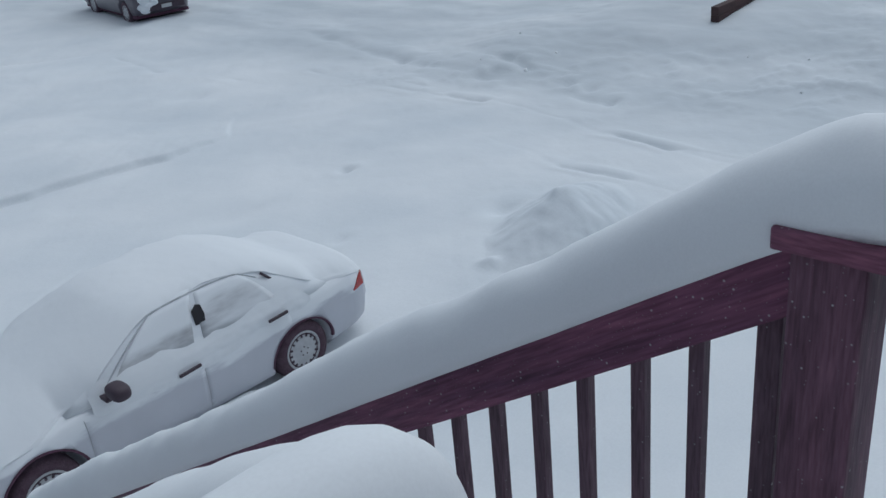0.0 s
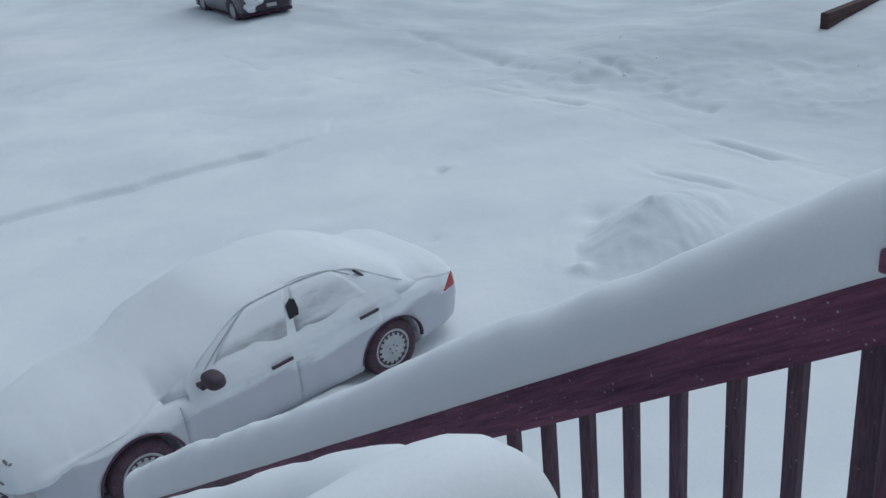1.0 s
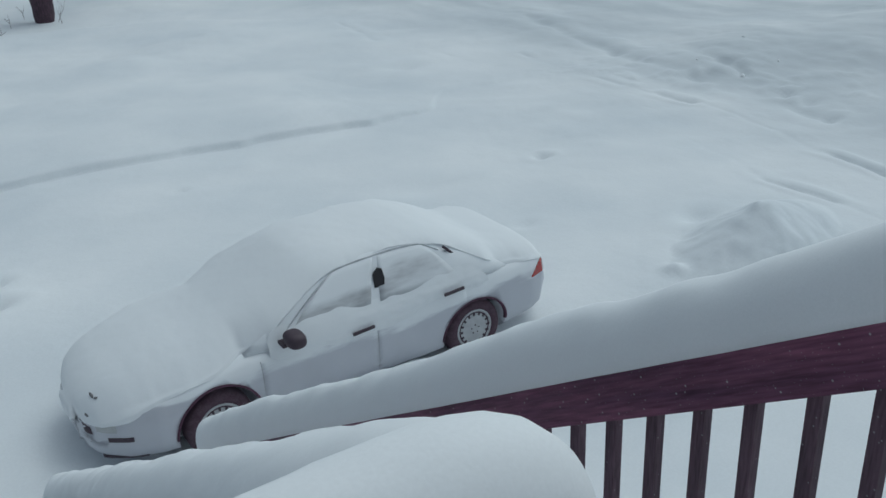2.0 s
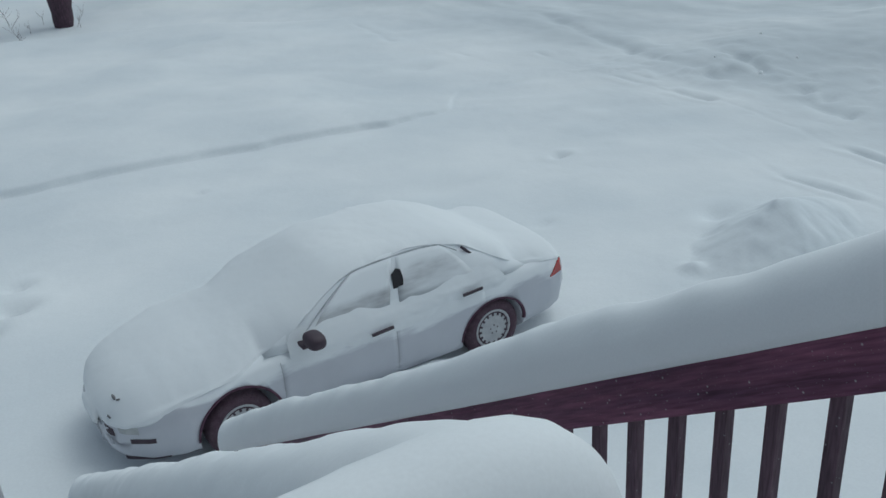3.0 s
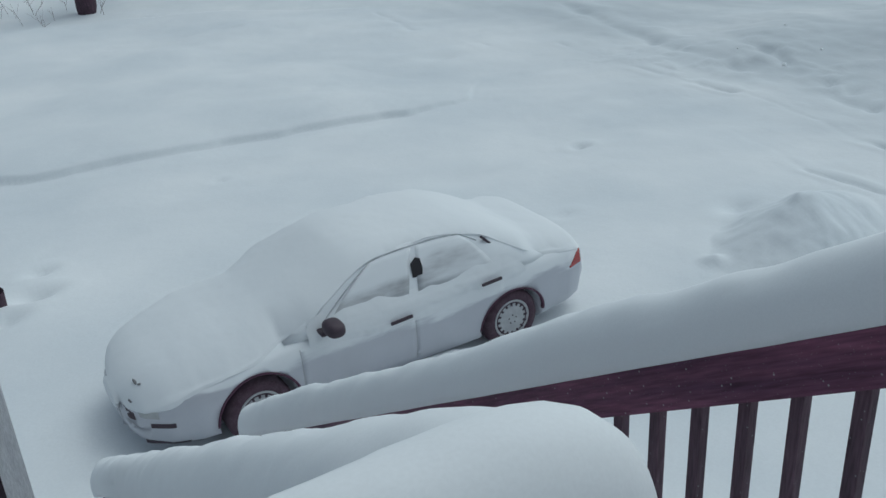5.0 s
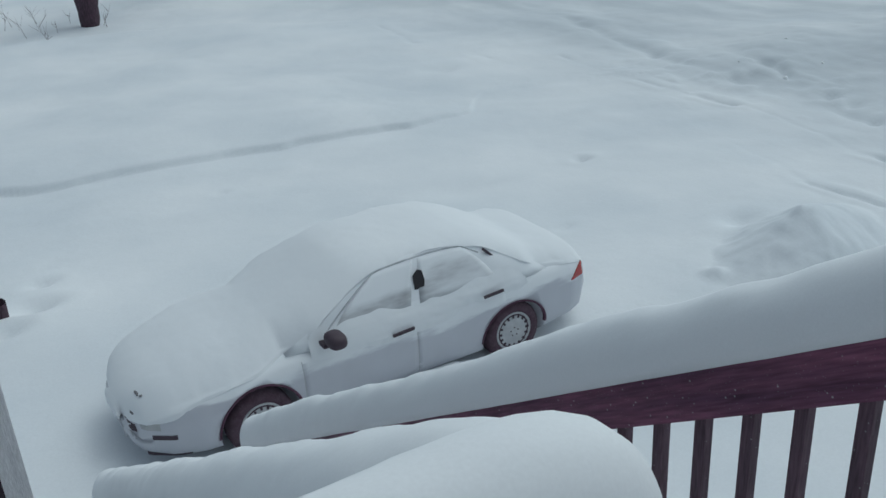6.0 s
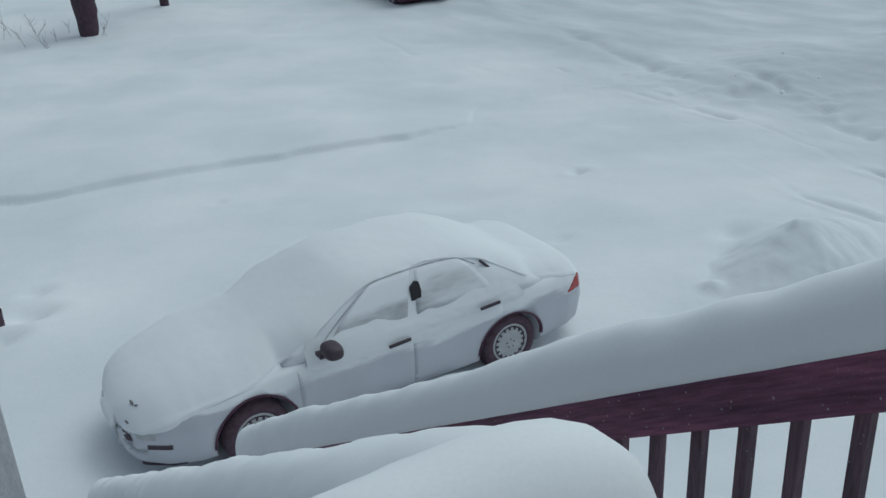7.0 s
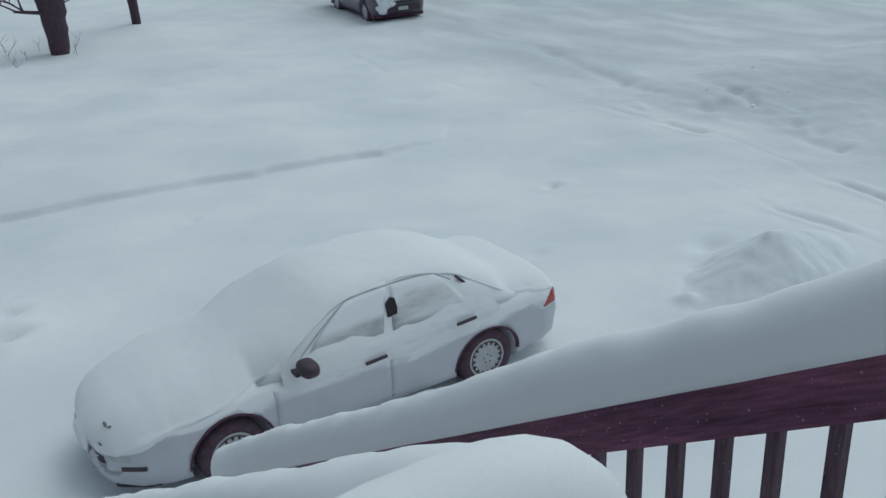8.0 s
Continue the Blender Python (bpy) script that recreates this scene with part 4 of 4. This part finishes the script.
bm = bmesh.new()
for i in range(12):
    rnd = random.Random(i)
    bmesh.ops.create_icosphere(bm, subdivisions=2, radius=1, matrix=pose(-3.62 + rnd.uniform(-0.04, 0.02), 1.36 + rnd.uniform(-0.14, 0.24), 0.44 + 0.05 * i) @ Matrix.Diagonal((0.08, 0.17, 0.10, 1)))
clump = part("van_snow", bm, SNOW, smooth=True)
clump.matrix_basis = VAN_AT
tagged(clump, "snow stuck to the front corner of the van", "snow")


# ---------------------------------------------------------------- trees
def limb(bm, p, d, length, r0, r1, rnd, sides=8, bend=0.12, steps=6):
    """A tapered crooked tube; returns its end and way."""
    p, d = Vector(p), Vector(d).normalized()
    prev, step = None, length / steps
    for i in range(steps + 1):
        r = r0 + (r1 - r0) * i / steps
        u = d.orthogonal().normalized()
        v = d.cross(u)
        ring = [bm.verts.new(p + (u * math.cos(2 * math.pi * k / sides) + v * math.sin(2 * math.pi * k / sides)) * r * rnd.uniform(0.88, 1.12)) for k in range(sides)]
        if prev:
            best = min(range(sides), key=lambda q: (ring[q].co - prev[0].co).length)
            for k in range(sides):
                a_, b_ = prev[k], prev[(k + 1) % sides]
                c_, e_ = ring[(k + 1 + best) % sides], ring[(k + best) % sides]
                bm.faces.new((a_, b_, c_, e_))
            ring = ring[best:] + ring[:best]
        prev = ring
        if i < steps:
            p = p + d * step
            d = (d + Vector((rnd.uniform(-1, 1), rnd.uniform(-1, 1), rnd.uniform(-0.5, 0.7))) * bend).normalized()
    return p, d


def branch_out(bm, p, d, length, r, rnd, depth):
    end, way = limb(bm, p, d, length, r, r * 0.55, rnd, 6 if depth > 1 else 4, 0.16, 4)
    if depth == 0:
        return
    for _ in range(3 if depth > 1 else 4):
        side = Vector((rnd.uniform(-1, 1), rnd.uniform(-1, 1), rnd.uniform(-0.1, 0.7))).normalized()
        branch_out(bm, end - way * rnd.uniform(0, 0.5) * length, (way * 0.7 + side).normalized(), length * rnd.uniform(0.55, 0.8), r * 0.5, rnd, depth - 1)


def tree(at, lean, height, r, flare, seed, low_limb, label):
    rnd = random.Random(seed)
    ob = thing("tree", at, label, "tree", "bare trees")
    bm = bmesh.new()
    end, way = limb(bm, (0, 0, -0.3), lean, height, r, r * flare, rnd, 14, 0.03, 9)
    part("trunk", bm, BARK, ob, smooth=True)
    for i in range(4):
        bm = bmesh.new()
        a_ = 2 * math.pi * i / 4 + seed
        branch_out(bm, end - way * 0.25, (math.cos(a_) * 0.7, math.sin(a_) * 0.7, 0.9), 1.8, r * 0.5, rnd, 3)
        part("branch", bm, BARK, ob, smooth=True)
    for z, d, length, rr in low_limb:
        bm = bmesh.new()
        branch_out(bm, Vector(lean).normalized() * z, d, length, rr, rnd, 2)
        part("branch", bm, BARK, ob, smooth=True)
    return ob


tree((0.82, 22.0, ground_at(0.82, 22.0)), (0.07, 0, 1), 2.2, 0.215, 2.1, 4,
     [(1.12, (-1.0, -0.3, 0.25), 1.2, 0.07), (1.3, (0.9, -0.2, 0.35), 0.9, 0.025)],
     "bare tree with a dark leaning trunk, snow on its bark")
tree((3.95, 24.9, ground_at(3.95, 24.9)), (-0.06, 0, 1), 3.0, 0.15, 0.9, 9, [(1.3, (0.8, 0, 0.5), 1.0, 0.03), (1.1, (-0.9, 0, 0.4), 0.9, 0.025)],
     "slender bare tree with a dark trunk")
# twigs poking out of the drift by the trees
bm = bmesh.new()
rnd_t = random.Random(21)
for i in range(14):
    x_, y_ = -2.2 + rnd_t.uniform(0, 3.4), 20.3 + rnd_t.uniform(0, 3.5)
    z_ = ground_at(x_, y_)
    branch_out(bm, (x_, y_, z_ - 0.05), (rnd_t.uniform(-0.6, 0.6), rnd_t.uniform(-0.3, 0.3), 1), rnd_t.uniform(0.25, 0.6), 0.007, rnd_t, 1)
tagged(part("twigs", bm, BARK), "thin bare shrub twigs poking out of the snow", "shrub", kind="stuff")

# ---------------------------------------------------------------- timber edging across the road
edging = thing("timber_wall", (13.40, 2.70, 0), "low brown timber wall with snow on top", "wall")
for j in range(2):
    for i in range(2):
        bm = box((2.4 * i, -0.09 + 0.010 * j, 0.50 + 0.176 * j), (2.4 * i + 2.37, 0.09, 0.672 + 0.176 * j), 0.012)
        part("timber", bm, TIMBER, edging)
# dark stump in the trodden hollow beyond the stairs
bm = bmesh.new()
limb(bm, (-4.37, 4.05, -0.2), (0.05, 0, 1), 0.55, 0.14, 0.12, random.Random(2), 10, 0.02, 3)
tagged(part("stump", bm, BARK, smooth=True), "dark stump half buried in trodden snow", "stump")

# broken clods thrown up by the plough
bm = bmesh.new()
rnd_c = random.Random(5)
for i in range(8):
    x_, y_ = rnd_c.gauss(11.3, 1.3), rnd_c.uniform(-1.5, 6.5)
    s_ = rnd_c.uniform(0.03, 0.08) * (0.6 if i % 3 else 1.2)
    m_ = pose(x_, y_, ground_at(x_, y_) - s_ * 0.15, rnd_c.uniform(0, 90), rnd_c.uniform(0, 90), rnd_c.uniform(0, 90)) @ Matrix.Diagonal((s_, s_ * rnd_c.uniform(0.6, 1.3), s_ * 0.6, 1))
    bmesh.ops.create_icosphere(bm, subdivisions=1, radius=1.0, matrix=m_)
tagged(part("snow_clods", bm, SNOW, smooth=True), "broken clods of ploughed snow along the bank", "snow", kind="stuff")
